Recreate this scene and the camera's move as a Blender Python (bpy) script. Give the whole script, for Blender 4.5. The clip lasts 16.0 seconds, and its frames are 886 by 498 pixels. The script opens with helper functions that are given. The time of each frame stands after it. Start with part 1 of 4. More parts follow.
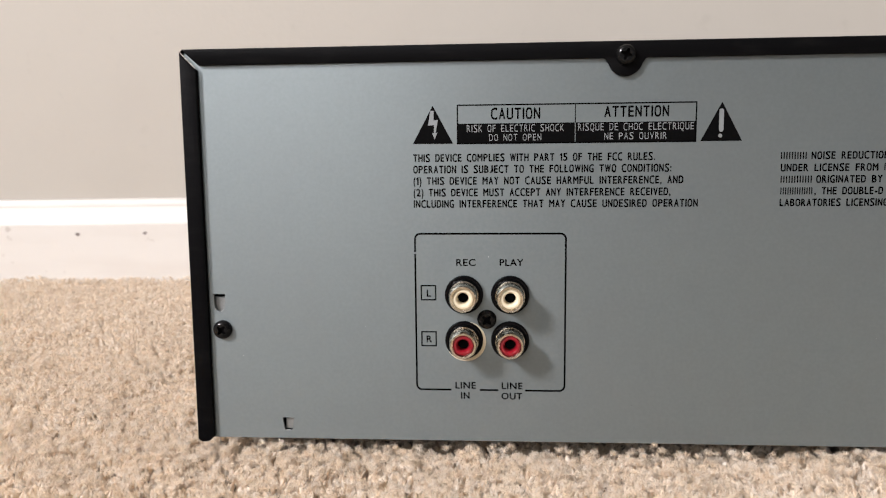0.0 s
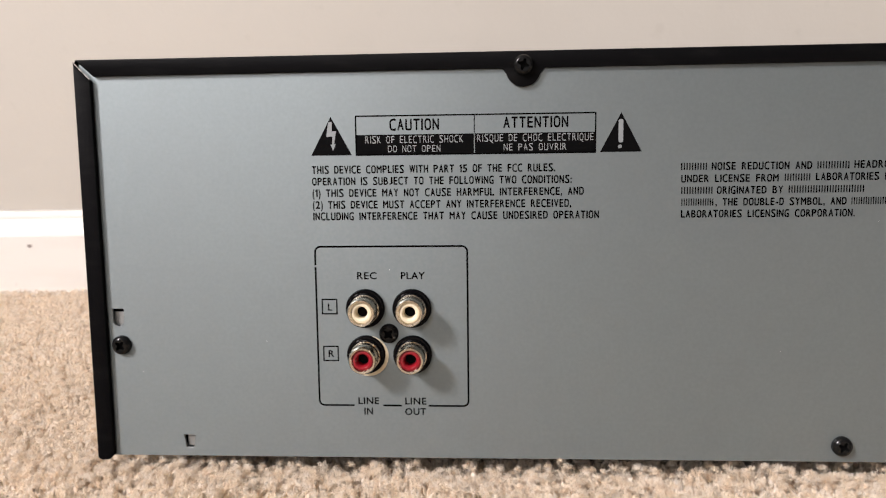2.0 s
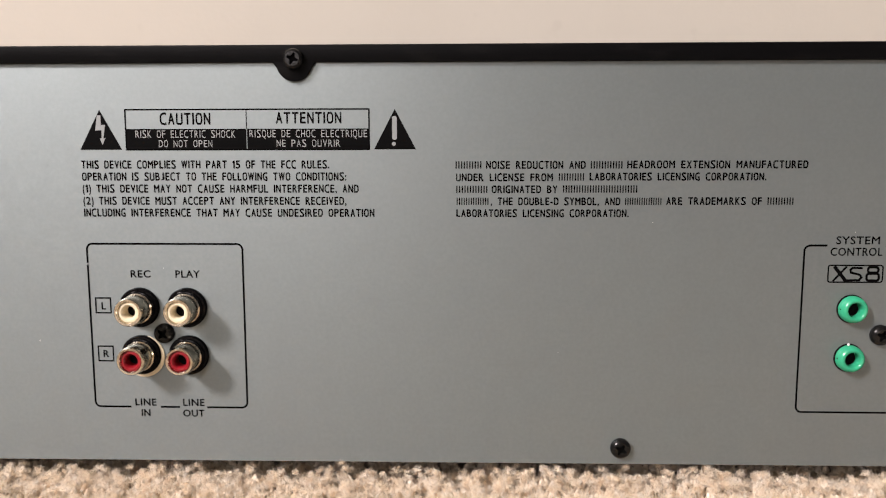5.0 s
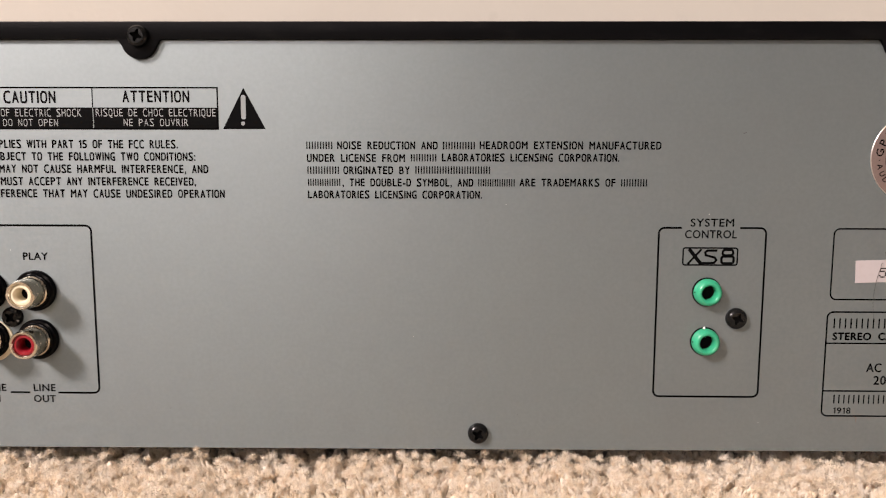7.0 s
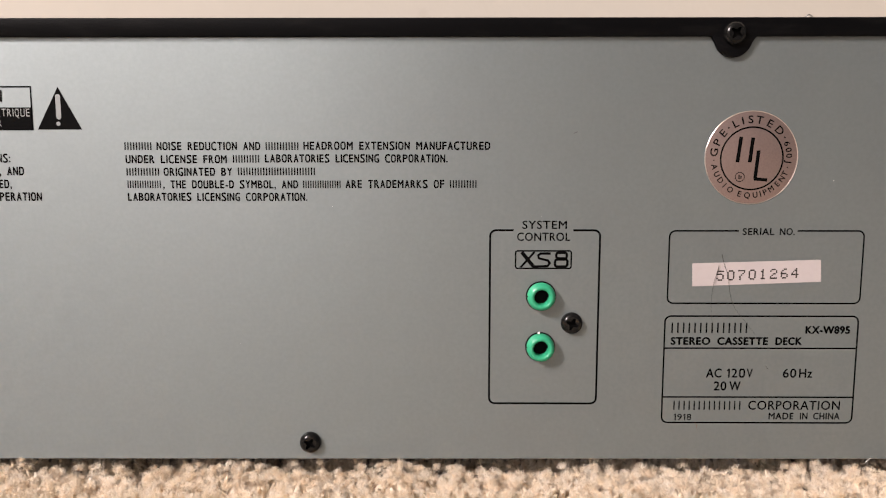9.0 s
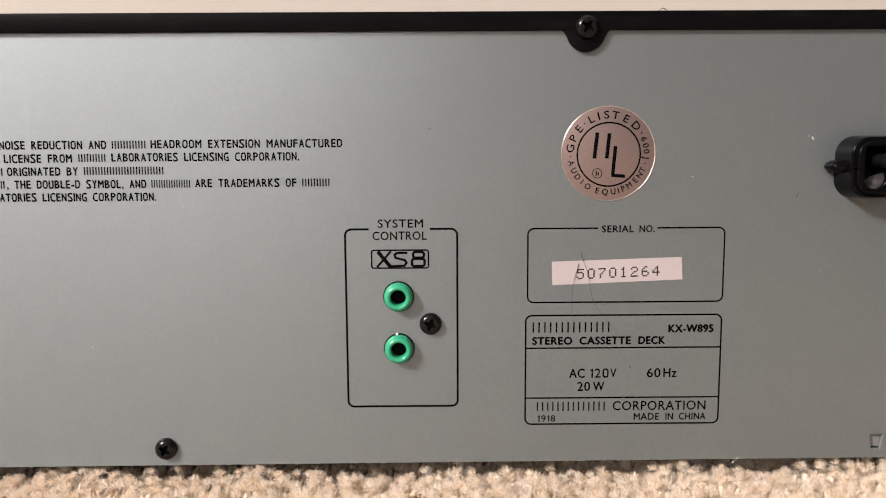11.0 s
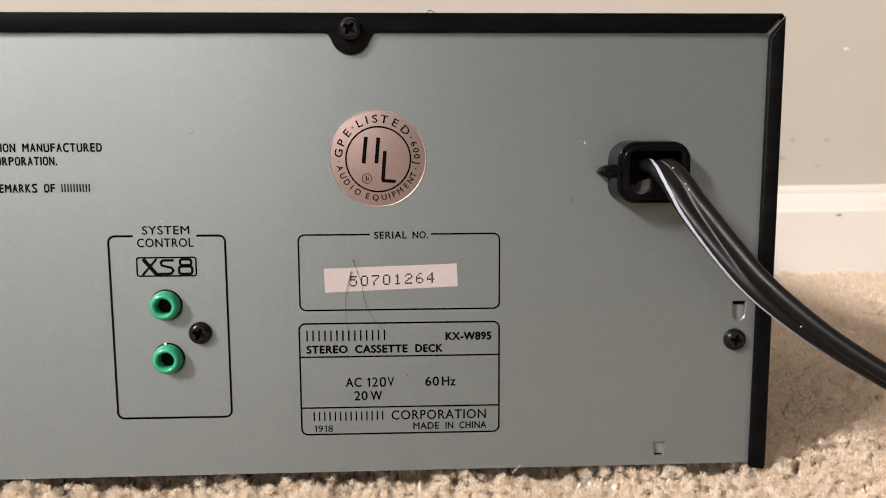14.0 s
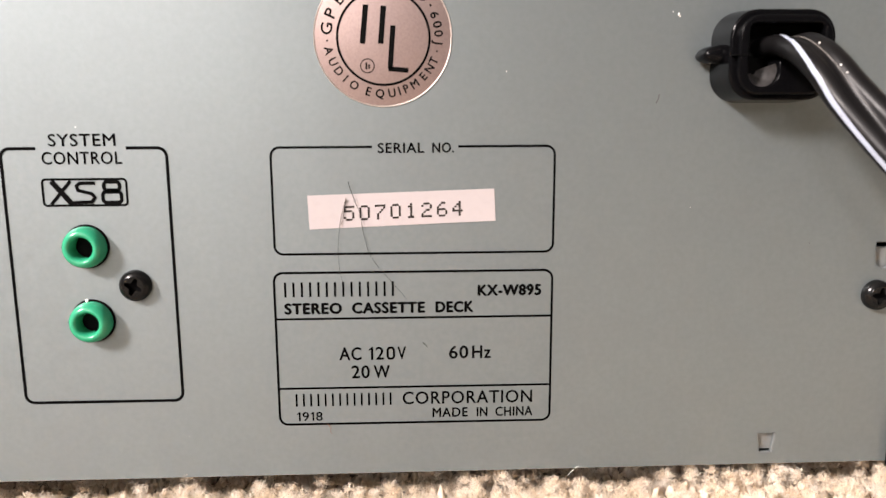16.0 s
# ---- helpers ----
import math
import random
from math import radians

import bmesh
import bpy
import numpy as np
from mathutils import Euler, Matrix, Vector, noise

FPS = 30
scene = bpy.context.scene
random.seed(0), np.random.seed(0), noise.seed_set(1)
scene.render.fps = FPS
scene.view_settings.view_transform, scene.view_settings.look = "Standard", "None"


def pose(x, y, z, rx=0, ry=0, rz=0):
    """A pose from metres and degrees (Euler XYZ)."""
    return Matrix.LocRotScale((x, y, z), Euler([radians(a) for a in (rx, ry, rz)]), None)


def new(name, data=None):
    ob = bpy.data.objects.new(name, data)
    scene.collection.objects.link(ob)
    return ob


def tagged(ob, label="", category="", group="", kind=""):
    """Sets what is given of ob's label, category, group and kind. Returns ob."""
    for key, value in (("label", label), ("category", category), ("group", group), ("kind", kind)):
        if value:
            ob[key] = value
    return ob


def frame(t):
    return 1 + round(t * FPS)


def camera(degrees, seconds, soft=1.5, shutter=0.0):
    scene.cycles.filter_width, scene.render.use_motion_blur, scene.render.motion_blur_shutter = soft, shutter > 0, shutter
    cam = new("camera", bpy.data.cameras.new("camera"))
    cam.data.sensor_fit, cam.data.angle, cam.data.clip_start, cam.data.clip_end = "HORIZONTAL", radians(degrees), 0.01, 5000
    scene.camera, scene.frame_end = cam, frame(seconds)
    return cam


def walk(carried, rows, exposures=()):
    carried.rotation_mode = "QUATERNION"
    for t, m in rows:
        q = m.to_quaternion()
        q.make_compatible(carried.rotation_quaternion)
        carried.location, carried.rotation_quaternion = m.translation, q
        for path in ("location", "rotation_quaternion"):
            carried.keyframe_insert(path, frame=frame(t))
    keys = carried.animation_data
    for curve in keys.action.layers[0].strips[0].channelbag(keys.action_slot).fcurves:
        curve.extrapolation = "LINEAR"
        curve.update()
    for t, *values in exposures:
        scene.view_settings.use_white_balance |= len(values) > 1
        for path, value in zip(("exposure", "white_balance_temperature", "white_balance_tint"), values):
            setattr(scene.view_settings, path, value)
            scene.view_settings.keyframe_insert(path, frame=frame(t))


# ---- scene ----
cam = camera(59.91, 16.0, soft=1.05, shutter=0.2)
cam.data.dof.use_dof, cam.data.dof.focus_distance, cam.data.dof.aperture_fstop = True, 0.19, 37.0
ROWS = [
    (0, -0.12575, -0.22593, 0.08911, 4.308, -7.186, -0.558),
    (0.5, -0.11922, -0.22365, 0.08798, 4.087, -7.011, -0.466),
    (1, -0.11141, -0.22251, 0.08923, 3.998, -6.88, -0.579),
    (1.5, -0.10667, -0.222, 0.08765, 3.892, -6.786, -0.685),
    (2, -0.09925, -0.22037, 0.0896, 3.727, -6.547, -0.704),
    (2.5, -0.088, -0.2197, 0.09018, 3.335, -6.557, -0.692),
    (3, -0.07836, -0.21738, 0.0911, 3.098, -6.399, -0.707),
    (3.5, -0.06935, -0.21631, 0.09221, 2.66, -6.682, -0.517),
    (6, -0.02457, -0.21155, 0.08838, 1.449, -7.036, 0.073),
    (6.5, -0.0149, -0.21105, 0.08757, 1.166, -7.102, 0.122),
    (7, -0.00598, -0.20976, 0.0849, 0.915, -7.037, 0.136),
    (7.5, 0.00605, -0.20754, 0.08553, 0.898, -6.943, 0.273),
    (8, 0.01682, -0.20536, 0.08512, 0.639, -6.853, 0.332),
    (8.5, 0.02825, -0.20406, 0.08589, 0.614, -7.223, 0.137),
    (11, 0.07359, -0.19867, 0.08379, -0.408, -6.877, -0.342),
    (11.5, 0.08333, -0.19792, 0.08566, -0.499, -6.861, -0.224),
    (12, 0.09231, -0.1962, 0.08755, -1.187, -6.896, -0.146),
    (12.5, 0.09968, -0.19429, 0.08778, -1.713, -6.976, -0.208),
    (13, 0.10764, -0.19263, 0.09088, -1.821, -6.913, -0.121),
    (13.5, 0.12144, -0.19468, 0.08902, -1.990, -6.808, -0.202),
    (14, 0.12636, -0.19536, 0.08503, -2.207, -6.982, -0.297),
    (14.5, 0.12658, -0.1846, 0.08058, -2.283, -7.256, 0.238),
    (15, 0.125, -0.16672, 0.07642, -2.501, -8.068, 0.368),
    (15.5, 0.12434, -0.15203, 0.07443, -2.687, -8.965, -0.014),
    (16, 0.12291, -0.13977, 0.07147, -2.078, -10.248, -0.282),
]
EXPOSURES = [(0.0, 0.49, 6680, 14), (3.0, 0.62, 6970, 17), (3.7, 0.64, 7020, 17), (7.0, 0.68, 7470, 21), (8.5, 0.71, 7420, 20), (11.0, 0.74, 7320, 19), (12.5, 0.86, 7220, 17), (14.0, 0.65, 7320, 16), (14.5, 0.66, 7370, 16), (15.0, 0.89, 7370, 18), (15.5, 1.00, 7320, 18), (16.0, 1.23, 7270, 18)]
walk(cam, [(t, pose(x, y, z, 90 + pitch, 0, yaw) @ pose(0, 0, 0, 0, 0, roll)) for t, x, y, z, yaw, pitch, roll in ROWS], EXPOSURES)

# ---- world and light ----
world = bpy.data.worlds.new("world")
scene.world = world
world.use_nodes = True
sky = world.node_tree.nodes.new("ShaderNodeTexSky")
sky.sky_type, sky.sun_disc, sky.sun_elevation, sky.sun_rotation = "NISHITA", False, radians(40), radians(200)
world.node_tree.links.new(sky.outputs[0], world.node_tree.nodes["Background"].inputs[0])
world.node_tree.nodes["Background"].inputs[1].default_value = 0.1

# daylight by the west window, and by an assumed south one added for the panel's sheen
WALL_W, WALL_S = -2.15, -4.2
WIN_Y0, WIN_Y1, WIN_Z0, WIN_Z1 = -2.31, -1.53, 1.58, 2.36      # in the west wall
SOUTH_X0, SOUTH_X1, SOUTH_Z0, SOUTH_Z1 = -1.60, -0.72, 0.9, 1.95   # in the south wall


def window_light(name, wide, high, watts, place):
    lamp = bpy.data.lights.new(name, "AREA")
    lamp.shape, lamp.size, lamp.size_y, lamp.energy, lamp.color = "RECTANGLE", wide - 0.1, high - 0.1, watts, (0.925, 0.925, 0.955)
    new(name, lamp).matrix_world = place


window_light("west_daylight", WIN_Y1 - WIN_Y0, WIN_Z1 - WIN_Z0, 256.0, pose(WALL_W - 0.04, (WIN_Y0 + WIN_Y1) / 2, (WIN_Z0 + WIN_Z1) / 2, 90, 0, -90))
window_light("assumed_south_light", SOUTH_X1 - SOUTH_X0, SOUTH_Z1 - SOUTH_Z0, 35.0, pose((SOUTH_X0 + SOUTH_X1) / 2, WALL_S - 0.04, (SOUTH_Z0 + SOUTH_Z1) / 2, 90, 0, 0))


# ---- materials ----
def material(name, colour, rough=0.5, metal=0.0, spec=0.5):
    m = bpy.data.materials.new(name)
    m.use_nodes = True
    b = m.node_tree.nodes["Principled BSDF"]
    b.inputs["Base Color"].default_value = (*colour, 1)
    b.inputs["Roughness"].default_value, b.inputs["Metallic"].default_value = rough, metal
    b.inputs["Specular IOR Level"].default_value = spec
    return m


def texture(m, scale, detail=4.0, stretch=(1, 1, 1)):
    """A noise in metres on the thing's own coordinates."""
    t = m.node_tree
    c, p, n = (t.nodes.new("ShaderNode" + k) for k in ("TexCoord", "Mapping", "TexNoise"))
    p.inputs["Scale"].default_value = stretch
    n.inputs["Scale"].default_value, n.inputs["Detail"].default_value = scale, detail
    t.links.new(c.outputs["Object"], p.inputs[0])
    t.links.new(p.outputs[0], n.inputs["Vector"])
    return n.outputs["Fac"]


def ramp(m, fac, lo, hi, a, b):
    r = m.node_tree.nodes.new("ShaderNodeMapRange")
    for i, v in enumerate((lo, hi, a, b)):
        r.inputs[1 + i].default_value = v
    m.node_tree.links.new(fac, r.inputs[0])
    return r.outputs[0]


def tint(m, fac, colour):
    """Multiplies the base colour towards another by fac."""
    t = m.node_tree
    b = t.nodes["Principled BSDF"]
    x = t.nodes.new("ShaderNodeMix")
    x.data_type = "RGBA"
    sock = b.inputs["Base Color"]
    if sock.is_linked:
        t.links.new(sock.links[0].from_socket, x.inputs[6])
    else:
        x.inputs[6].default_value = sock.default_value
    x.inputs[7].default_value = (*colour, 1)
    t.links.new(fac, x.inputs[0])
    t.links.new(x.outputs[2], sock)


def relief(m, fac, strength, distance):
    t = m.node_tree
    b = t.nodes["Principled BSDF"]
    k = t.nodes.new("ShaderNodeBump")
    k.inputs["Strength"].default_value, k.inputs["Distance"].default_value = strength, distance
    t.links.new(fac, k.inputs["Height"])
    if b.inputs["Normal"].is_linked:
        t.links.new(b.inputs["Normal"].links[0].from_socket, k.inputs["Normal"])
    t.links.new(k.outputs[0], b.inputs["Normal"])


def rough_by(m, fac):
    m.node_tree.links.new(fac, m.node_tree.nodes["Principled BSDF"].inputs["Roughness"])


PANEL = material("grey_coated_steel", (0.172, 0.206, 0.209), 0.5, 0.66)
tint(PANEL, ramp(PANEL, texture(PANEL, 900, 3), 0.35, 0.65, 0.25, 0.55), (0.212, 0.241, 0.249))
tint(PANEL, ramp(PANEL, texture(PANEL, 150, 5), 0.4, 0.75, 0.0, 0.22), (0.166, 0.189, 0.197))
tint(PANEL, ramp(PANEL, texture(PANEL, 260, 3, (0.1, 1, 3)), 0.4, 0.7, 0.0, 0.06), (0.18, 0.205, 0.22))
tint(PANEL, ramp(PANEL, texture(PANEL, 28, 4), 0.45, 0.7, 0.0, 0.2), (0.181, 0.205, 0.210))
relief(PANEL, texture(PANEL, 1400, 3), 0.25, 0.00006)
rough_by(PANEL, ramp(PANEL, texture(PANEL, 500, 3), 0.3, 0.7, 0.40, 0.48))
grain = PANEL.node_tree.nodes.new("ShaderNodeTangent")
grain.direction_type, grain.uv_map = "UV_MAP", "grain"
PANEL.node_tree.links.new(grain.outputs[0], PANEL.node_tree.nodes["Principled BSDF"].inputs["Tangent"])
PANEL.node_tree.nodes["Principled BSDF"].inputs["Anisotropic"].default_value = 0.45
CASE = material("black_textured_paint", (0.0024, 0.0024, 0.0027), 0.42, 0.0, 0.045)
relief(CASE, texture(CASE, 2200, 2), 0.5, 0.00012)
tint(CASE, ramp(CASE, texture(CASE, 420, 6, (0.25, 1, 1)), 0.52, 0.75, 0.0, 0.4), (0.010, 0.0097, 0.0093))
EDGE = material("bare_steel_edge", (0.42, 0.40, 0.37), 0.4, 0.8)
tint(EDGE, ramp(EDGE, texture(EDGE, 900, 4), 0.4, 0.6, 0.0, 0.7), (0.08, 0.07, 0.06))
INK = material("black_print", (0.002, 0.002, 0.0022), 0.6, 0.0, 0.03)
tint(INK, ramp(INK, texture(INK, 2500, 2), 0.55, 0.8, 0.0, 0.25), (0.007, 0.007, 0.007))
BARE = material("unprinted_grey", (0.20, 0.215, 0.22), 0.5, 0.2)
tint(BARE, ramp(BARE, texture(BARE, 2000, 2), 0.5, 0.8, 0.0, 0.4), (0.16, 0.16, 0.16))
SCREW = material("black_zinc_screw", (0.005, 0.005, 0.0048), 0.22, 0.0, 0.22)
tint(SCREW, ramp(SCREW, texture(SCREW, 1500, 3), 0.55, 0.75, 0.0, 0.4), (0.012, 0.0115, 0.0105))
DARK = material("dark_recess", (0.0025, 0.0025, 0.0025), 0.7, 0.0, 0.05)
NICKEL = material("nickel_plating", (0.62, 0.56, 0.46), 0.2, 1.0)
tint(NICKEL, ramp(NICKEL, texture(NICKEL, 1200, 4), 0.55, 0.8, 0.0, 0.5), (0.34, 0.28, 0.21))
rough_by(NICKEL, ramp(NICKEL, texture(NICKEL, 900, 3), 0.3, 0.7, 0.14, 0.3))
FLANGE = material("black_moulded_plastic", (0.002, 0.002, 0.0023), 0.15, 0.0, 0.10)
# scuffed black plastic, base lightened to paint in the seat's glossy highlight
SEAT_GLINT = material("scuffed_plastic_with_glint", (0.03, 0.028, 0.027), 0.45, 0.0, 0.4)
tint(SEAT_GLINT, ramp(SEAT_GLINT, texture(SEAT_GLINT, 1500, 4), 0.45, 0.65, 0.0, 0.8), (0.012, 0.012, 0.012))
relief(SEAT_GLINT, texture(SEAT_GLINT, 1800, 3), 0.4, 0.0001)
relief(FLANGE, texture(FLANGE, 2500, 2), 0.2, 0.00005)
IVORY = material("ivory_plastic", (0.66, 0.58, 0.42), 0.35)
tint(IVORY, ramp(IVORY, texture(IVORY, 900, 3), 0.5, 0.8, 0.0, 0.4), (0.52, 0.43, 0.29))
RED = material("red_plastic", (0.21, 0.006, 0.012), 0.3)
tint(RED, ramp(RED, texture(RED, 900, 3), 0.5, 0.8, 0.0, 0.4), (0.13, 0.004, 0.007))
GREEN = material("green_plastic", (0.010, 0.265, 0.14), 0.24)
tint(GREEN, ramp(GREEN, texture(GREEN, 700, 3), 0.5, 0.8, 0.0, 0.4), (0.008, 0.20, 0.105))
CORD = material("black_pvc_cord", (0.004, 0.0038, 0.0040), 0.3, 0.0, 0.16)
relief(CORD, texture(CORD, 700, 4), 0.15, 0.0001)
rough_by(CORD, ramp(CORD, texture(CORD, 250, 4), 0.3, 0.7, 0.33, 0.46))
FLASH = material("grey_moulding_line", (0.11, 0.10, 0.09), 0.4)
STRIPE = material("white_polarity_stripe", (0.27, 0.30, 0.36), 0.45, 0.0, 0.2)
tint(STRIPE, ramp(STRIPE, texture(STRIPE, 1200, 3), 0.55, 0.75, 0.0, 0.5), (0.20, 0.20, 0.22))
FOIL = material("copper_pink_foil", (0.29, 0.218, 0.202), 0.40, 0.8)
tint(FOIL, ramp(FOIL, texture(FOIL, 2600, 3), 0.4, 0.7, 0.0, 0.6), (0.235, 0.175, 0.16))
relief(FOIL, texture(FOIL, 3000, 2), 0.3, 0.00005)
FOIL_EDGE = material("worn_foil_edge", (0.62, 0.55, 0.51), 0.3, 0.9)
DOT_INK = material("grey_dot_matrix_ink", (0.035, 0.03, 0.028), 0.6, 0.0, 0.1)
PAPER = material("white_paper_label", (0.355, 0.32, 0.318), 0.5)
tint(PAPER, ramp(PAPER, texture(PAPER, 700, 4), 0.5, 0.8, 0.0, 0.3), (0.305, 0.272, 0.268))
HAIR = material("dark_hair", (0.02, 0.018, 0.016), 0.4)
FIBRE = material("brown_fibre", (0.20, 0.09, 0.05), 0.6)
SCRATCH = material("dull_scratch", (0.09, 0.095, 0.095), 0.7)
LINT = material("pale_lint", (0.85, 0.84, 0.80), 0.7)
TAB = material("zinc_chassis", (0.24, 0.25, 0.245), 0.45, 0.6)
tint(TAB, ramp(TAB, texture(TAB, 1200, 3), 0.5, 0.75, 0.0, 0.5), (0.18, 0.18, 0.175))

WALL = material("beige_wall_paint", (0.412, 0.382, 0.333), 0.75)
tint(WALL, ramp(WALL, texture(WALL, 9, 5), 0.45, 0.75, 0.0, 0.35), (0.362, 0.330, 0.284))
tint(WALL, ramp(WALL, texture(WALL, 70, 4), 0.62, 0.75, 0.0, 0.25), (0.33, 0.300, 0.258))
relief(WALL, texture(WALL, 260, 4), 0.25, 0.0006)
TRIM = material("white_trim_paint", (0.62, 0.59, 0.545), 0.4)
tint(TRIM, ramp(TRIM, texture(TRIM, 60, 5, (0.2, 1, 1)), 0.5, 0.75, 0.0, 0.4), (0.53, 0.485, 0.435))
tint(TRIM, ramp(TRIM, texture(TRIM, 90, 3), 0.70, 0.76, 0.0, 0.6), (0.38, 0.33, 0.29))
relief(TRIM, texture(TRIM, 300, 3, (0.2, 1, 1)), 0.2, 0.0004)
SCUFF = material("grey_scuff", (0.22, 0.19, 0.17), 0.7)
SMUDGE = material("faint_wall_smudge", (0.355, 0.325, 0.28), 0.8)
# unseen walls, given a dark colour to keep bounce out of the shadows
FAR_WALL = material("unseen_dark_wall", (0.07, 0.078, 0.082), 0.6)
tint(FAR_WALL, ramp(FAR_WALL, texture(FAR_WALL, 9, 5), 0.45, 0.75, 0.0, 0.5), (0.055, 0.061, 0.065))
# unseen ceiling, darkened likewise to lower the fill light
CEILING = material("unseen_dark_ceiling", (0.15, 0.147, 0.142), 0.8)
tint(CEILING, ramp(CEILING, texture(CEILING, 12, 5), 0.45, 0.75, 0.0, 0.3), (0.13, 0.127, 0.122))
BACKING = material("carpet_backing", (0.36, 0.295, 0.23), 0.95)
tint(BACKING, ramp(BACKING, texture(BACKING, 350, 4), 0.4, 0.65, 0.0, 0.8), (0.45, 0.385, 0.315))
relief(BACKING, texture(BACKING, 350, 4), 1.0, 0.004)
PILE = material("beige_twist_pile", (0.96, 0.85, 0.705), 0.9, 0.0, 0.15)
tint(PILE, ramp(PILE, texture(PILE, 60, 4), 0.45, 0.68, 0.0, 0.28), (0.82, 0.68, 0.52))
tint(PILE, ramp(PILE, texture(PILE, 310, 2), 0.42, 0.62, 0.0, 0.75), (0.95, 0.90, 0.83))
isle = PILE.node_tree.nodes.new("ShaderNodeNewGeometry").outputs["Random Per Island"]
tint(PILE, ramp(PILE, isle, 0.0, 1.0, 0.0, 0.10), (0.80, 0.70, 0.56))
tint(PILE, ramp(PILE, texture(PILE, 420, 2), 0.50, 0.64, 0.0, 0.6), (0.74, 0.59, 0.44))
relief(PILE, texture(PILE, 2200, 3), 0.2, 0.0004)
nodes, links = PILE.node_tree.nodes, PILE.node_tree.links
nodes["Principled BSDF"].inputs["Sheen Weight"].default_value = 0.15
thin, both = nodes.new("ShaderNodeBsdfTranslucent"), nodes.new("ShaderNodeMixShader")
both.inputs[0].default_value = 0.5
links.new(nodes["Principled BSDF"].inputs["Base Color"].links[0].from_socket, thin.inputs[0])
links.new(nodes["Principled BSDF"].outputs[0], both.inputs[1])
links.new(thin.outputs[0], both.inputs[2])
links.new(both.outputs[0], nodes["Material Output"].inputs[0])


# ---- building helpers ----
def part(name, data, mat, parent=None, label="", place=None):
    """Links a bmesh or mesh as one object under a thing or a part."""
    if isinstance(data, bmesh.types.BMesh):
        bm, data = data, bpy.data.meshes.new(name)
        bm.normal_update()
        bm.to_mesh(data)
        bm.free()
    if mat and not data.materials:
        data.materials.append(mat)
    ob = new(name, data)
    if parent:
        ob.parent = parent
        if parent.type == "EMPTY":
            ob.matrix_parent_inverse = Matrix.Translation(-parent.location)
    if place:
        ob.matrix_basis = place
    if label:
        ob["label"] = label
    return ob


def smooth(ob, angle=35):
    for p in ob.data.polygons:
        p.use_smooth = True
    ob.data.set_sharp_from_angle(angle=radians(angle))
    return ob


def box(x0, x1, y0, y1, z0, z1, bevel=0.0, segments=2, bm=None):
    bm = bm or bmesh.new()
    made = bmesh.ops.create_cube(bm, size=1, matrix=Matrix.Translation(((x0 + x1) / 2, (y0 + y1) / 2, (z0 + z1) / 2)) @ Matrix.Diagonal((x1 - x0, y1 - y0, z1 - z0, 1)))
    if bevel:
        edges = list({e for v in made["verts"] for e in v.link_edges})
        bmesh.ops.bevel(bm, geom=edges, offset=bevel, segments=segments, affect="EDGES", profile=0.5)
    return bm


def lathe(profile, steps=40):
    """A turned solid about -y: profile rows of (radius, distance out of the panel)."""
    bm = bmesh.new()
    rings = []
    for r, d in profile:
        if r <= 0:
            rings.append([bm.verts.new((0, -d, 0))])
        else:
            rings.append([bm.verts.new((r * math.cos(a), -d, r * math.sin(a))) for a in (2 * math.pi * k / steps for k in range(steps))])
    for a, b in zip(rings, rings[1:]):
        for k in range(steps):
            q = [a[k % len(a)], a[(k + 1) % len(a)], b[(k + 1) % len(b)], b[k % len(b)]]
            q = list(dict.fromkeys(q))
            if len(q) > 2:
                bm.faces.new(q)
    bmesh.ops.recalc_face_normals(bm, faces=bm.faces)
    return bm


def arc(cx, cz, r, a0, a1, n=8):
    return [(cx + r * math.cos(radians(a0 + (a1 - a0) * k / n)), cz + r * math.sin(radians(a0 + (a1 - a0) * k / n))) for k in range(n + 1)]


def rounded(x0, x1, z0, z1, r):
    """A closed rounded rectangle, anticlockwise seen from the front."""
    return arc(x1 - r, z0 + r, r, -90, 0) + arc(x1 - r, z1 - r, r, 0, 90) + arc(x0 + r, z1 - r, r, 90, 180) + arc(x0 + r, z0 + r, r, 180, 270)


def extruded(outline, y0, y1, holes=(), floor=False):
    """A plate with its front at y0 and back at y1; holes go through it."""
    bm = bmesh.new()
    loops = []
    for pts in (outline, *holes):
        vs = [bm.verts.new((x, y0, z)) for x, z in pts]
        loops.append((vs, [bm.edges.new((vs[k], vs[(k + 1) % len(vs)])) for k in range(len(vs))]))
    bmesh.ops.triangle_fill(bm, edges=[e for _, es in loops for e in es], use_beauty=True, use_dissolve=False, normal=(0, -1, 0))
    for vs, _ in loops:
        back = [bm.verts.new((v.co.x, y1, v.co.z)) for v in vs]
        for k in range(len(vs)):
            j = (k + 1) % len(vs)
            bm.faces.new((vs[k], vs[j], back[j], back[k]))
        if floor:
            bm.faces.new(back)
    bmesh.ops.recalc_face_normals(bm, faces=bm.faces)
    return bm


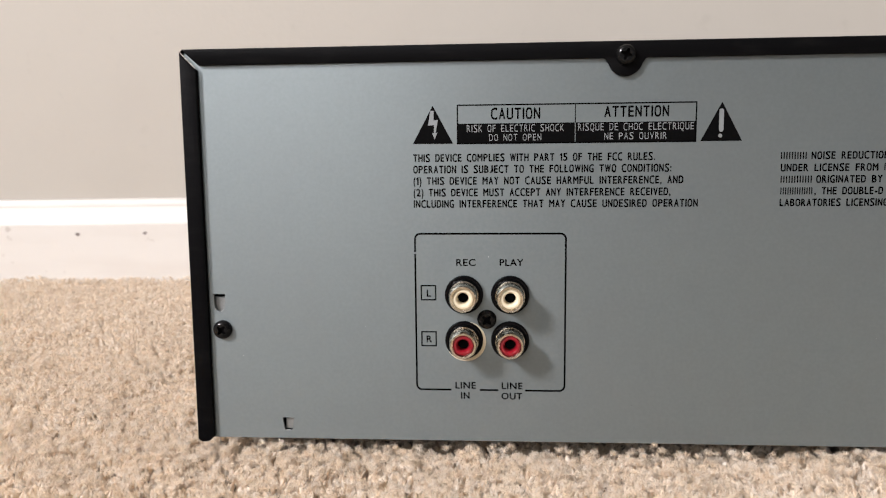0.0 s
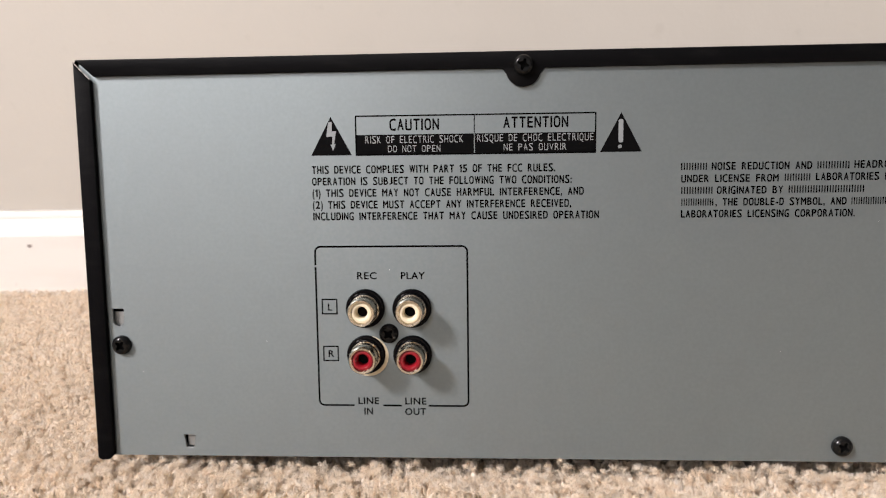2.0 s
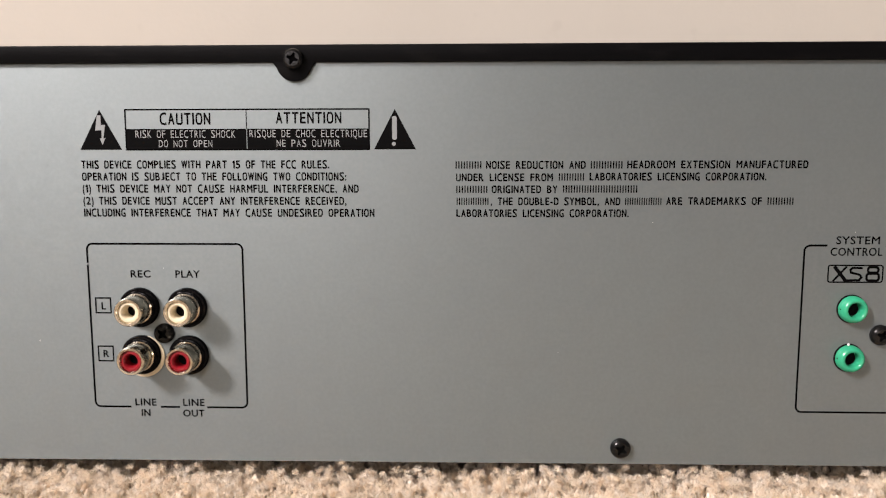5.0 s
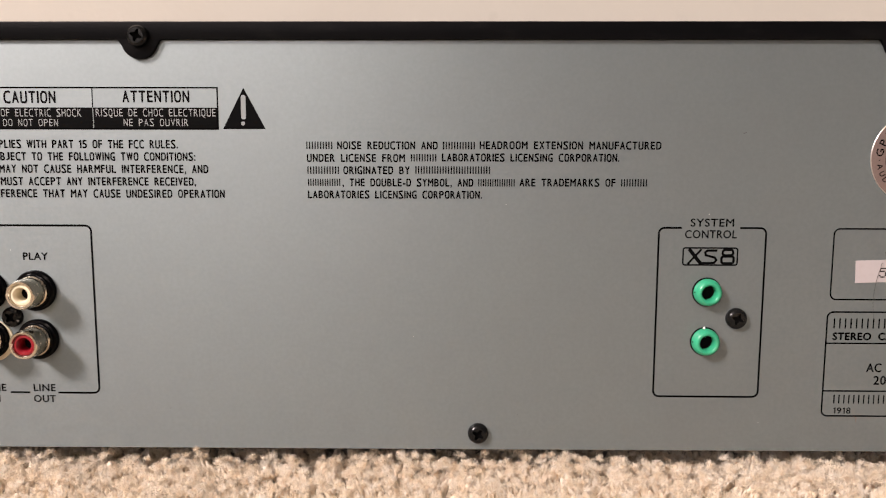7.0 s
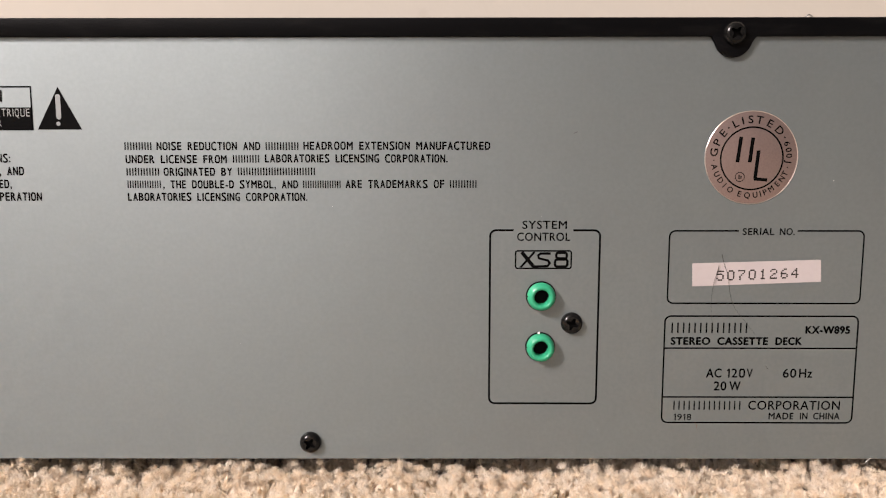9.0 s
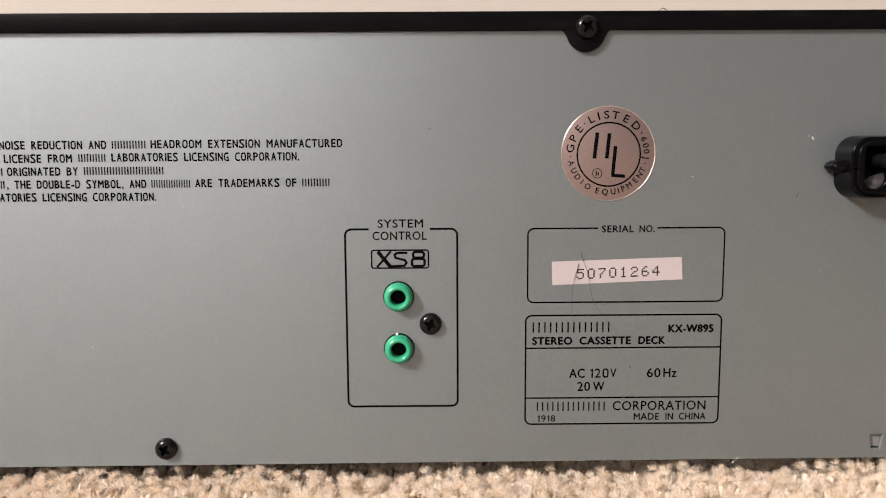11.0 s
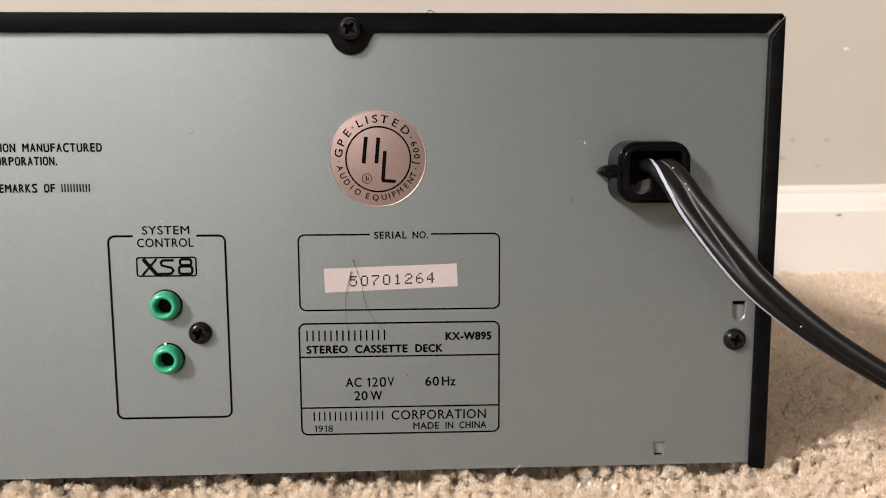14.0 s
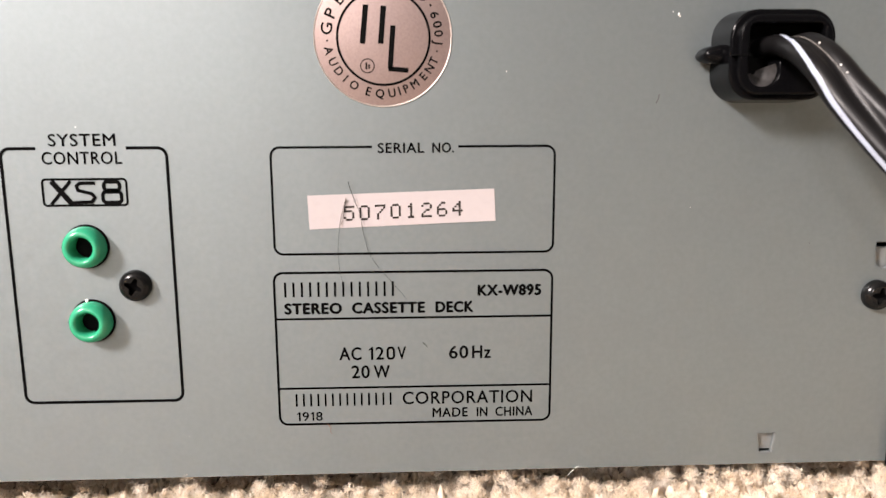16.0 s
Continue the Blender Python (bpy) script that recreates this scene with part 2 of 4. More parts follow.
def ribbon(points, width, y, closed=False, bm=None):
    """A flat printed line along points in the panel's plane."""
    bm = bm or bmesh.new()
    n = len(points)
    pairs = []
    for k, (x, z) in enumerate(points):
        here = Vector((x, z))
        ways = []
        if closed or k:
            ways.append((here - Vector(points[k - 1])).normalized())
        if closed or k < n - 1:
            ways.append((Vector(points[(k + 1) % n]) - here).normalized())
        d = sum(ways, Vector((0, 0))).normalized()
        half = width / 2 / max(d.dot(ways[0]), 0.5)
        pairs.append([bm.verts.new((x - s * d.y * half, y, z + s * d.x * half)) for s in (1, -1)])
    for k in range(n if closed else n - 1):
        (a, b), (c, d) = pairs[k], pairs[(k + 1) % n]
        bm.faces.new((a, b, d, c))
    return bm


def polygon(points, y, bm=None):
    bm = bm or bmesh.new()
    bm.faces.new([bm.verts.new((x, y, z)) for x, z in points])
    return bm


def word_mesh(body):
    curve = bpy.data.curves.new("text", "FONT")
    curve.body, curve.size, curve.resolution_u, curve.space_character = body, 1.0, 3, 1.09
    ob = bpy.data.objects.new("text", curve)
    mesh = bpy.data.meshes.new_from_object(ob)
    bpy.data.objects.remove(ob)
    co = np.empty(len(mesh.vertices) * 3)
    mesh.vertices.foreach_get("co", co)
    co = co.reshape(-1, 3)
    faces = [tuple(p.vertices) for p in mesh.polygons]
    bpy.data.meshes.remove(mesh)
    return co, faces


GLYPHS = {}
CAP = float(np.ptp(word_mesh("H")[0][:, 1]))
PRINT_Y = -0.00006
WIDE = {" ": 0.80, "I": 0.20, "1": 0.46, "(": 0.34, ")": 0.34, ",": 0.22, ".": 0.20, ":": 0.20, "-": 0.55, "M": 1.18, "W": 1.38, "L": 0.86, "E": 0.86, "F": 0.84, "J": 0.80}


def glyph(ch):
    if ch not in GLYPHS:
        GLYPHS[ch] = word_mesh(ch)
    if ch == "1" and len(GLYPHS[ch][0]) < 8:
        flag = np.array([(-0.16, 0.72), (-0.16, 0.84), (0.06, 1.0), (0.06, 0.86)]) * CAP
        co, faces = GLYPHS[ch]
        x = co[:, 0].min()
        GLYPHS[ch] = np.concatenate([co, np.stack([flag[:, 0] + x, flag[:, 1], 0 * flag[:, 0]], 1)]), faces + [tuple(range(len(co), len(co) + 4))]
    return GLYPHS[ch]


def squared(ch, co):
    """Pulls the round parts of a letter towards a squarish, condensed shape."""
    lo, hi = co[:, 0].min(), co[:, 0].max()
    u, v = 2 * (co[:, 0] - lo) / (hi - lo) - 1, 2 * co[:, 1] / CAP - 1
    k = np.sqrt(u ** 2 + v ** 2) / np.maximum(u ** 4 + v ** 4, 1e-9) ** 0.25
    part_of = {"D": u > 0, "U": v < 0, "J": v < 0, "R": (u > 0) & (v > 0), "P": (u > 0) & (v > 0)}.get(ch, u > -2)
    k = np.where(part_of, k ** 0.9, 1.0)
    return np.stack([lo + (u * k + 1) / 2 * (hi - lo), (v * k + 1) / 2 * CAP], 1)


def inked(name, co, faces, mat, parent, bold, y):
    """Printed letters, thickened by laying shifted copies a hair apart."""
    co = np.stack([co[:, 0], np.full(len(co), y), co[:, 1]], 1)
    vs, fs = [], []
    shifts = [(0, 0)] if not bold else [(bold, 0), (-bold, 0), (0, bold * 0.8), (0, -bold * 0.8), (0, 0)]
    for k, (dx, dz) in enumerate(shifts):
        vs.append(co + (dx, -k * 2e-6, dz))
        fs += [tuple(i + k * len(co) for i in f) for f in faces]
    me = bpy.data.meshes.new(name)
    me.from_pydata(np.concatenate(vs).tolist(), [], fs)
    return part(name, me, mat, parent)


def lettering(body, x0, x1, z, cap, parent, mat=INK, bold=0.00006, y=PRINT_Y, even=False, gap=0.36, words=1.0):
    """One printed line between x0 and x1, with its baseline at z. even: a condensed face, every letter about as wide as the next."""
    if even:
        vs, fs, pen, n = [], [], 0.0, 0
        for ch in body:
            w = WIDE.get(ch, 1.0) * (words if ch == " " else 1)
            if ch != " ":
                co, faces = glyph(ch)
                if ch in "CDGOQSUJ0":
                    co = squared(ch, co)
                lo, hi, foot = co[:, 0].min(), co[:, 0].max(), co[:, 1].min()
                rise = (co[:, 1] - foot) * CAP / (co[:, 1].max() - foot) if ch == "J" else co[:, 1]
                vs.append(np.stack([pen + (co[:, 0] - lo) / (hi - lo) * w, rise], 1))
                fs += [tuple(i + n for i in f) for f in faces]
                n += len(co)
            pen += w + gap
        co, faces = np.concatenate(vs), fs
    else:
        co, faces = word_mesh(body)
    lo, hi = co[:, 0].min(), co[:, 0].max()
    u = (co[:, 0] - lo) / (hi - lo)
    out = np.stack([x0 + bold + u * (x1 - x0 - 2 * bold), z + co[:, 1] * cap / CAP], 1)
    return inked("printed_text", out, faces, mat, parent, bold, y)


def bars(x0, x1, z, cap, letters, parent, mat=INK, fill=0.44, y=PRINT_Y):
    """A word that is not lettered: two plain upright bars for each letter."""
    n = 2 * letters
    step = (x1 - x0) / (n - 1 + fill)
    for k in range(n):
        a = x0 + k * step
        part("printed_bar", polygon([(a, z), (a + step * fill, z), (a + step * fill, z + cap), (a, z + cap)], y), mat, parent)


# ---- the room ----
WALL_TURN = 1.5          # the deck stands a little askew to the wall
WALL_AT = 0.350          # the wall's face behind the deck
CARPET = -0.0105         # backing, under the pile
room = pose(0, WALL_AT, 0, 0, -0.36, WALL_TURN)  # the deck leans a little in the soft carpet


def setting(name, bm, mat, label, category, m=None):
    ob = part(name, bm, mat, None, place=m)
    return tagged(ob, label, category, kind="structure")


north = setting("wall_north", box(-2.4, 4.2, 0.0, 0.12, CARPET - 0.08, 2.64), WALL, "beige painted wall with faint scuffs", "wall", room)
prof = [(0.0, CARPET - 0.03), (-0.013, CARPET - 0.03), (-0.013, 0.0402), (-0.0122, 0.0412), (-0.0105, 0.0418), (-0.0098, 0.0432), (-0.0088, 0.0462), (-0.0068, 0.0500), (-0.0046, 0.0530), (-0.0046, 0.0546), (-0.0042, 0.0566), (-0.003, 0.0584), (0.0, 0.0591)]
bm = bmesh.new()
ends = [[bm.verts.new((x, y - 0.0005, z)) for y, z in prof] for x in (-2.14, 3.99)]
for k in range(len(prof) - 1):
    bm.faces.new((ends[0][k], ends[0][k + 1], ends[1][k + 1], ends[1][k]))
bm.faces.new(ends[0])
bm.faces.new(ends[1])
bmesh.ops.recalc_face_normals(bm, faces=bm.faces)
skirting = setting("baseboard", bm, TRIM, "white painted wooden baseboard with scuff marks", "baseboard", room)

west = bmesh.new()
for y0, y1, z0, z1 in ((WALL_S, WIN_Y0, CARPET - 0.05, 2.6), (WIN_Y1, 0.7, CARPET - 0.05, 2.6), (WIN_Y0, WIN_Y1, CARPET - 0.05, WIN_Z0), (WIN_Y0, WIN_Y1, WIN_Z1, 2.6)):
    box(WALL_W - 0.12, WALL_W, y0, y1, z0, z1, bm=west)
setting("wall_west", west, FAR_WALL, "unseen slate-grey wall with a window opening, dark to cut bounce", "wall")
setting("wall_east", box(4.0, 4.12, WALL_S, 0.7, CARPET - 0.05, 2.6), FAR_WALL, "unseen plain slate-grey wall, dark to cut bounce", "wall")
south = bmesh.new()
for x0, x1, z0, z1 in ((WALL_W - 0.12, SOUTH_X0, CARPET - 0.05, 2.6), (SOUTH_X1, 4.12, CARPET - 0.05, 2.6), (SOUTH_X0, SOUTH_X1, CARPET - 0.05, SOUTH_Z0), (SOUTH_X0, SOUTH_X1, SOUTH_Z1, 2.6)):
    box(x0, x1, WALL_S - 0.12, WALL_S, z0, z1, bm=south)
setting("wall_south", south, FAR_WALL, "unseen slate-grey wall with a window opening, dark to cut bounce", "wall")
setting("ceiling", box(WALL_W - 0.12, 4.12, WALL_S - 0.12, 0.75, 2.6, 2.7), CEILING, "unseen plain grey ceiling, dark to cut bounce", "ceiling")
win = bmesh.new()
for y0, y1, z0, z1 in ((WIN_Y0, WIN_Y0 + 0.05, WIN_Z0, WIN_Z1), (WIN_Y1 - 0.05, WIN_Y1, WIN_Z0, WIN_Z1), (WIN_Y0 + 0.05, WIN_Y1 - 0.05, WIN_Z0, WIN_Z0 + 0.05), (WIN_Y0 + 0.05, WIN_Y1 - 0.05, WIN_Z1 - 0.05, WIN_Z1)):
    box(WALL_W - 0.11, WALL_W - 0.06, y0, y1, z0, z1, 0.004, bm=win)
setting("window_1", win, TRIM, "white painted window frame letting daylight in", "window")
# unseen south window, assumed from the sheen on the rear panel
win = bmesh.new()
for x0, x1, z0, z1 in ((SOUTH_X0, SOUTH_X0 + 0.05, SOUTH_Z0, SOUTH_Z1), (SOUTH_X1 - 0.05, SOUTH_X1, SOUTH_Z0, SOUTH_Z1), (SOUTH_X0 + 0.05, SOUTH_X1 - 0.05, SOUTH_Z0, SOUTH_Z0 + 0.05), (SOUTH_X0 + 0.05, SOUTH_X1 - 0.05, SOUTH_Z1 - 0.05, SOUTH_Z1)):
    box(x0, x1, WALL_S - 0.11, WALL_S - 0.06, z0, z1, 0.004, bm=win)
setting("assumed_south_window", win, TRIM, "white painted window frame letting daylight in", "window")

# scuffs on the baseboard and nicks in the wall
def scuff(x, y, z, w, h, mat, parent, seed):
    rng = random.Random(seed)
    bm = bmesh.new()
    pts = [(x + w * (0.7 + 0.5 * rng.random()) * math.cos(a), z + h * (0.7 + 0.5 * rng.random()) * math.sin(a)) for a in (2 * math.pi * k / 11 for k in range(11))]
    polygon(pts, y, bm)
    return part("scuff_mark", bm, mat, parent)


# ---- the cassette deck ----
TOP, BOTTOM, HALF, DEPTH = 0.1198, 0.0012, 0.2200, 0.262
deck = new("cassette_deck")
deck.location = (0, DEPTH / 2, CARPET)
tagged(deck, "black stereo cassette deck with grey printed rear panel, standing on carpet", "cassette deck")

# recess shapes in the panel: keyhole tabs at the sides, square ones at the foot
def keyhole(x0, x1, z0, z1):
    return [(x0, z1), (x0 + 0.0001, z0 + 0.0016)] + arc((x0 + x1) / 2, z0 + 0.0016, (x1 - x0) / 2 - 0.0002, 180, 360, 8)[1:-1] + [(x1 - 0.0001, z0 + 0.0016), (x1, z1)]


def wedge(x0, x1, z0, z1):
    return [(x0, z1), (x0 + 0.0006, z0), (x1 - 0.0006, z0), (x1, z1)]


KEYHOLES = [(-0.2134, -0.2098, 0.0412, 0.0467), (0.2098, 0.2135, 0.0415, 0.0466)]
WEDGES = [(-0.1932, -0.1896, 0.0038, 0.0079), (0.1896, 0.1932, 0.0047, 0.0087)]
holes = [keyhole(*k) for k in KEYHOLES] + [wedge(*w) for w in WEDGES]
outline = [(-HALF + 0.001, BOTTOM + 0.0006), (-HALF + 0.0016, BOTTOM), (HALF - 0.0016, BOTTOM + 0.0012), (HALF - 0.001, BOTTOM + 0.0018), (HALF - 0.001, TOP - 0.001), (-HALF + 0.001, TOP - 0.001)]
panel = part("rear_panel", extruded(outline, 0.0, 0.001, holes), PANEL, deck, "grey coated steel panel with black printing")
uv = panel.data.uv_layers.new(name="grain")
for loop in panel.data.loops:
    co = panel.data.vertices[loop.vertex_index].co
    uv.data[loop.index].uv = (co.z, co.x)  # the brushing runs along x
# the panel's bottom flange turns under the deck
part("bottom_plate", box(-HALF + 0.0016, HALF - 0.0016, 0.0011, DEPTH - 0.012, BOTTOM + 0.0009, BOTTOM + 0.0020), PANEL, deck)
for x0, x1, z0, z1 in KEYHOLES:
    bm = box(x0 - 0.001, x1 + 0.001, 0.0014, 0.0022, z0 - 0.001, z1 - 0.0011, 0.0002)
    part("chassis_tab", bm, TAB, deck)
for n, (x0, x1, z0, z1) in enumerate(WEDGES):
    bm = box(x0 + (0.0007 if n == 0 else 0.0002), x1 + (0.001 if n == 0 else 0.0006), 0.0011, 0.0022, z0 + 0.0002, z1 - 0.0004, 0.0002)
    part("chassis_tab", bm, TAB, deck)
for pts in holes:
    bm = bmesh.new()
    cx, cz = (sum(p[k] for p in pts) / len(pts) for k in (0, 1))
    outer = [bm.verts.new((x + math.copysign(0.00014, x - cx), -0.00004, z + math.copysign(0.00014, z - cz))) for x, z in pts]
    inner = [bm.verts.new((x - math.copysign(0.00010, x - cx), 0.00022, z - math.copysign(0.00010, z - cz))) for x, z in pts]
    for k in range(len(pts)):
        j = (k + 1) % len(pts)
        bm.faces.new((outer[k], outer[j], inner[j], inner[k]))
    bmesh.ops.recalc_face_normals(bm, faces=bm.faces)
    part("pressed_rim", bm, TAB, panel)
part("inner_chassis", box(-HALF + 0.003, HALF - 0.003, 0.004, 0.006, BOTTOM + 0.0022, TOP - 0.003), DARK, deck)

# sheet-metal cover: top, two sides, and lips folded over the panel
shell = bmesh.new()
LIP = 0.0050
prof = [(-HALF, BOTTOM - 0.0006)] + arc(-HALF + 0.0012, TOP - 0.0012, 0.0012, 180, 90, 4) + arc(HALF - 0.0012, TOP - 0.0012, 0.0012, 90, 0, 4) + [(HALF, BOTTOM - 0.0006), (HALF - 0.001, BOTTOM - 0.0006)]
prof += [(HALF - 0.001, TOP - 0.001), (-HALF + 0.001, TOP - 0.001), (-HALF + 0.001, BOTTOM - 0.0006)]
rings = [[shell.verts.new((x, y, z)) for x, z in prof] for y in (-0.0004, DEPTH - 0.02)]
for k in range(len(prof)):
    j = (k + 1) % len(prof)
    shell.faces.new((rings[0][k], rings[0][j], rings[1][j], rings[1][k]))
shell.faces.new(rings[1])
bmesh.ops.recalc_face_normals(shell, faces=shell.faces)
cover = smooth(part("cover", shell, CASE, deck, "black textured sheet-metal cover"))

SCREW_A, SCREW_C = (-0.0905, 0.1158), (0.1113, 0.1156)
ztop, zin = TOP - 0.0001, TOP - LIP + 0.0002
low = [(-HALF + 0.0058, zin)]
for cx, cz in (SCREW_A, SCREW_C):
    low += arc(cx - 0.0064, zin - 0.0012, 0.0012, 90, 15, 4) + arc(cx, cz - 0.0010, 0.0049, 195, 345, 14) + arc(cx + 0.0064, zin - 0.0012, 0.0012, 165, 90, 4)
low += [(HALF - 0.0047, zin)]
top_lip = low + [(HALF - 0.0006, ztop), (-HALF + 0.0006, ztop)]


def soft_plate(points, y0, y1, bevel):
    bm = extruded(points, y0, y1, floor=True)
    rim = [e for e in bm.edges if all(abs(v.co.y - y0) < 1e-6 for v in e.verts) and any(abs(f.normal.y) < 0.5 for f in e.link_faces)]
    bmesh.ops.bevel(bm, geom=rim, offset=bevel, segments=2, affect="EDGES", profile=0.5)
    return bm


smooth(part("folded_lip", soft_plate(top_lip, -0.0013, -0.0002, 0.00035), CASE, cover))
for s, wide, foot in ((-1, 0.0053, 0.0), (1, 0.0043, 0.0011)):
    side = [(s * (HALF - 0.0001), BOTTOM + foot - 0.0004), (s * (HALF - 0.0001), TOP - 0.0010), (s * (HALF - wide + (0.0004 if s > 0 else 0.0002)), TOP - LIP - 0.0012), (s * (HALF - wide), BOTTOM + foot + (0.0006 if s < 0 else -0.0006)), (s * (HALF - wide + (0.0017 if s < 0 else 0.0005)), BOTTOM + foot - 0.0010), (s * (HALF - 0.0014), BOTTOM + foot - 0.0012)]
    smooth(part("folded_lip", soft_plate(side if s > 0 else side[::-1], -0.0016, -0.0002, 0.0004), CASE, cover))
    # worn cut edge of the mitre
    rim = ribbon([(s * (HALF - 0.0003), TOP - 0.0008), (s * (HALF - 0.0050), TOP - LIP - 0.0007)], 0.00030, -0.00164)
    part("worn_edge", rim, EDGE, cover, "bare metal showing at the folded corner")
front = part("front_bezel", box(-HALF, HALF, DEPTH - 0.02, DEPTH, BOTTOM, TOP - 0.0005, 0.002), CASE, deck)
for x in (-0.17, 0.17):
    for y in (0.045, 0.21):
        bm = bmesh.new()
        bmesh.ops.create_cone(bm, cap_ends=True, segments=32, radius1=0.011, radius2=0.012, depth=BOTTOM - CARPET - 0.0005, matrix=Matrix.Translation((x, y, (BOTTOM + CARPET) / 2)))
        part("foot", bm, FLANGE, deck)


# screws
def screw_meshes(r):
    """A domed head with a cross-shaped recess cut into its crown."""
    inner, top, deep = r * 0.66, 0.00185, 0.0005
    w, l = r * 0.15, r * 0.56
    plus = [(l, -w * 0.6), (l, w * 0.6), (w * 1.3, w * 1.3), (w * 0.6, l), (-w * 0.6, l), (-w * 1.3, w * 1.3), (-l, w * 0.6), (-l, -w * 0.6), (-w * 1.3, -w * 1.3), (-w * 0.6, -l), (w * 0.6, -l), (w * 1.3, -w * 1.3)]
    rim = [(inner * math.cos(2 * math.pi * k / 32), inner * math.sin(2 * math.pi * k / 32)) for k in range(32)]
    cap = extruded(rim, -top, -deep, [plus])
    ring = lathe([(r, 0.0), (r, 0.0006), (r * 0.97, 0.0010), (r * 0.88, 0.0014), (r * 0.76, 0.0017), (inner, top)], 32)
    me = bpy.data.meshes.new("ring")
    cap.to_mesh(me)
    ring.from_mesh(me)
    cross = polygon([(x * 1.1, z * 1.1) for x, z in plus], -deep - 0.00005)
    cap.free()
    out = []
    for name, bm in (("screw", ring), ("cross_recess", cross)):
        me = bpy.data.meshes.new(name)
        bm.to_mesh(me)
        bm.free()
        out.append(me)
    for p in out[0].polygons:
        p.use_smooth = True
    out[0].set_sharp_from_angle(angle=radians(40))
    return out


head_mesh, cross_mesh = screw_meshes(0.0029)
for x, z, y, turn in ((*SCREW_A, -0.0013, 20), (*SCREW_C, -0.0013, 35), (0.0007, 0.0066, 0, 30), (-0.2108, 0.0357, 0, 40), (0.2106, 0.0364, 0, 10), (0.0716, 0.0401, 0, 22), (-0.1298, 0.0394, 0, 42)):
    s = part("screw", head_mesh, SCREW, deck, "black cross-head screw", pose(x, y, z, 0, turn, 0))
    part("cross_recess", cross_mesh, DARK, s)

# phono jacks
P = 0.0084
jack_parts = {
    "flange": lathe([(5.7e-3, 0), (5.7e-3, 1.0e-3), (5.45e-3, 1.3e-3), (4.9e-3, 1.35e-3), (4.7e-3, 1.9e-3), (4.45e-3, 2.0e-3), (3.9e-3, 2.0e-3)]),
    "barrel": lathe([(4.35e-3, 1.6e-3), (4.35e-3, 2.6e-3), (4.05e-3, 2.9e-3), (4.05e-3, P - 8e-4), (3.95e-3, P - 3e-4), (3.7e-3, P), (3.2e-3, P - 5e-5), (2.98e-3, P - 3e-4), (2.92e-3, P - 3e-3)]),
    "insulator": lathe([(2.95e-3, P - 2e-3), (2.95e-3, P - 9e-4), (2.75e-3, P - 6e-4), (2.2e-3, P - 5.5e-4), (1.8e-3, P - 9e-4), (1.62e-3, P - 1.8e-3), (1.6e-3, P - 6e-3)]),
    "socket": lathe([(1.7e-3, P - 4.0e-3), (0, P - 4.0e-3)]),
}
for k, bm in jack_parts.items():
    me = bpy.data.meshes.new(k)
    bm.to_mesh(me)
    bm.free()
    for p in me.polygons:
        p.use_smooth = True
    me.set_sharp_from_angle(angle=radians(40))
    jack_parts[k] = me
ins_red = jack_parts["insulator"].copy()
for x in (-0.1366, -0.1229):
    for z, red in ((0.0469, False), (0.0331, True)):
        j = part("rca_jack", jack_parts["flange"], FLANGE, deck, "nickel phono jack with a red insulator" if red else "nickel phono jack with an ivory insulator", pose(x, 0, z))
        part("barrel", jack_parts["barrel"], NICKEL, j)
        part("insulator", ins_red if red else jack_parts["insulator"], RED if red else IVORY, j)
        part("socket", jack_parts["socket"], DARK, j)
        if red and x < -0.13:
            smooth(part("washer", lathe([(6.05e-3, 0.0), (6.05e-3, 4e-4), (5.9e-3, 5e-4), (5.0e-3, 5e-4)]), IVORY, j, "pale washer", pose(0.0005, 0, -0.0005)))

# green control jacks
G = 0.0032
green = lathe([(3.75e-3, 0), (3.8e-3, 6e-4), (3.78e-3, 1.4e-3), (3.55e-3, 2.3e-3), (3.1e-3, 2.95e-3), (2.6e-3, G), (2.25e-3, 2.98e-3), (2.02e-3, 2.6e-3), (1.9e-3, 1.2e-3), (1.88e-3, -4e-3)])
seat = lathe([(4.05e-3, 0), (4.05e-3, 3e-4), (3.9e-3, 4e-4), (3.6e-3, 4e-4)])
meshes = []
for bm in (green, seat, lathe([(1.95e-3, 0.0002), (0, 0.0002)])):
    me = bpy.data.meshes.new("turned")
    bm.to_mesh(me)
    bm.free()
    for p in me.polygons:
        p.use_smooth = True
    meshes.append(me)
for z in (0.0474, 0.0335):
    j = part("control_jack", meshes[0], GREEN, deck, "green plastic mini jack", pose(0.0633, 0, z))
    part("seat_ring", meshes[1], DARK, j)
    part("socket", meshes[2], DARK, j)
    bm = bmesh.new()
    bmesh.ops.create_icosphere(bm, subdivisions=1, radius=0.00022)
    part("moulding_pip", bm, DARK, j, place=pose(-0.0037, -0.0016, 0.0002))
bm = bmesh.new()
bmesh.ops.create_icosphere(bm, subdivisions=2, radius=0.0004)
for v in bm.verts:
    v.co *= 0.8 + 0.4 * noise.noise(v.co * 4000)
tagged(part("lint_speck", bm, LINT, deck, place=pose(0.0628, -0.0008, 0.0375)))

# strain relief and power cord
body_pts = rounded(0.1768, 0.1949, 0.0729, 0.0880, 0.0046)
hole = arc(0.1823, 0.0777, 0.0026, 180, 360, 12) + [(0.1849, 0.0797), (0.1854, 0.0802)] + arc(0.1915, 0.0812, 0.0010, -90, 0, 4) + arc(0.1915, 0.0846, 0.0010, 0, 90, 4) + arc(0.1807, 0.0846, 0.0010, 90, 180, 4)
bm = extruded(body_pts, -0.0071, 0.0, [hole])
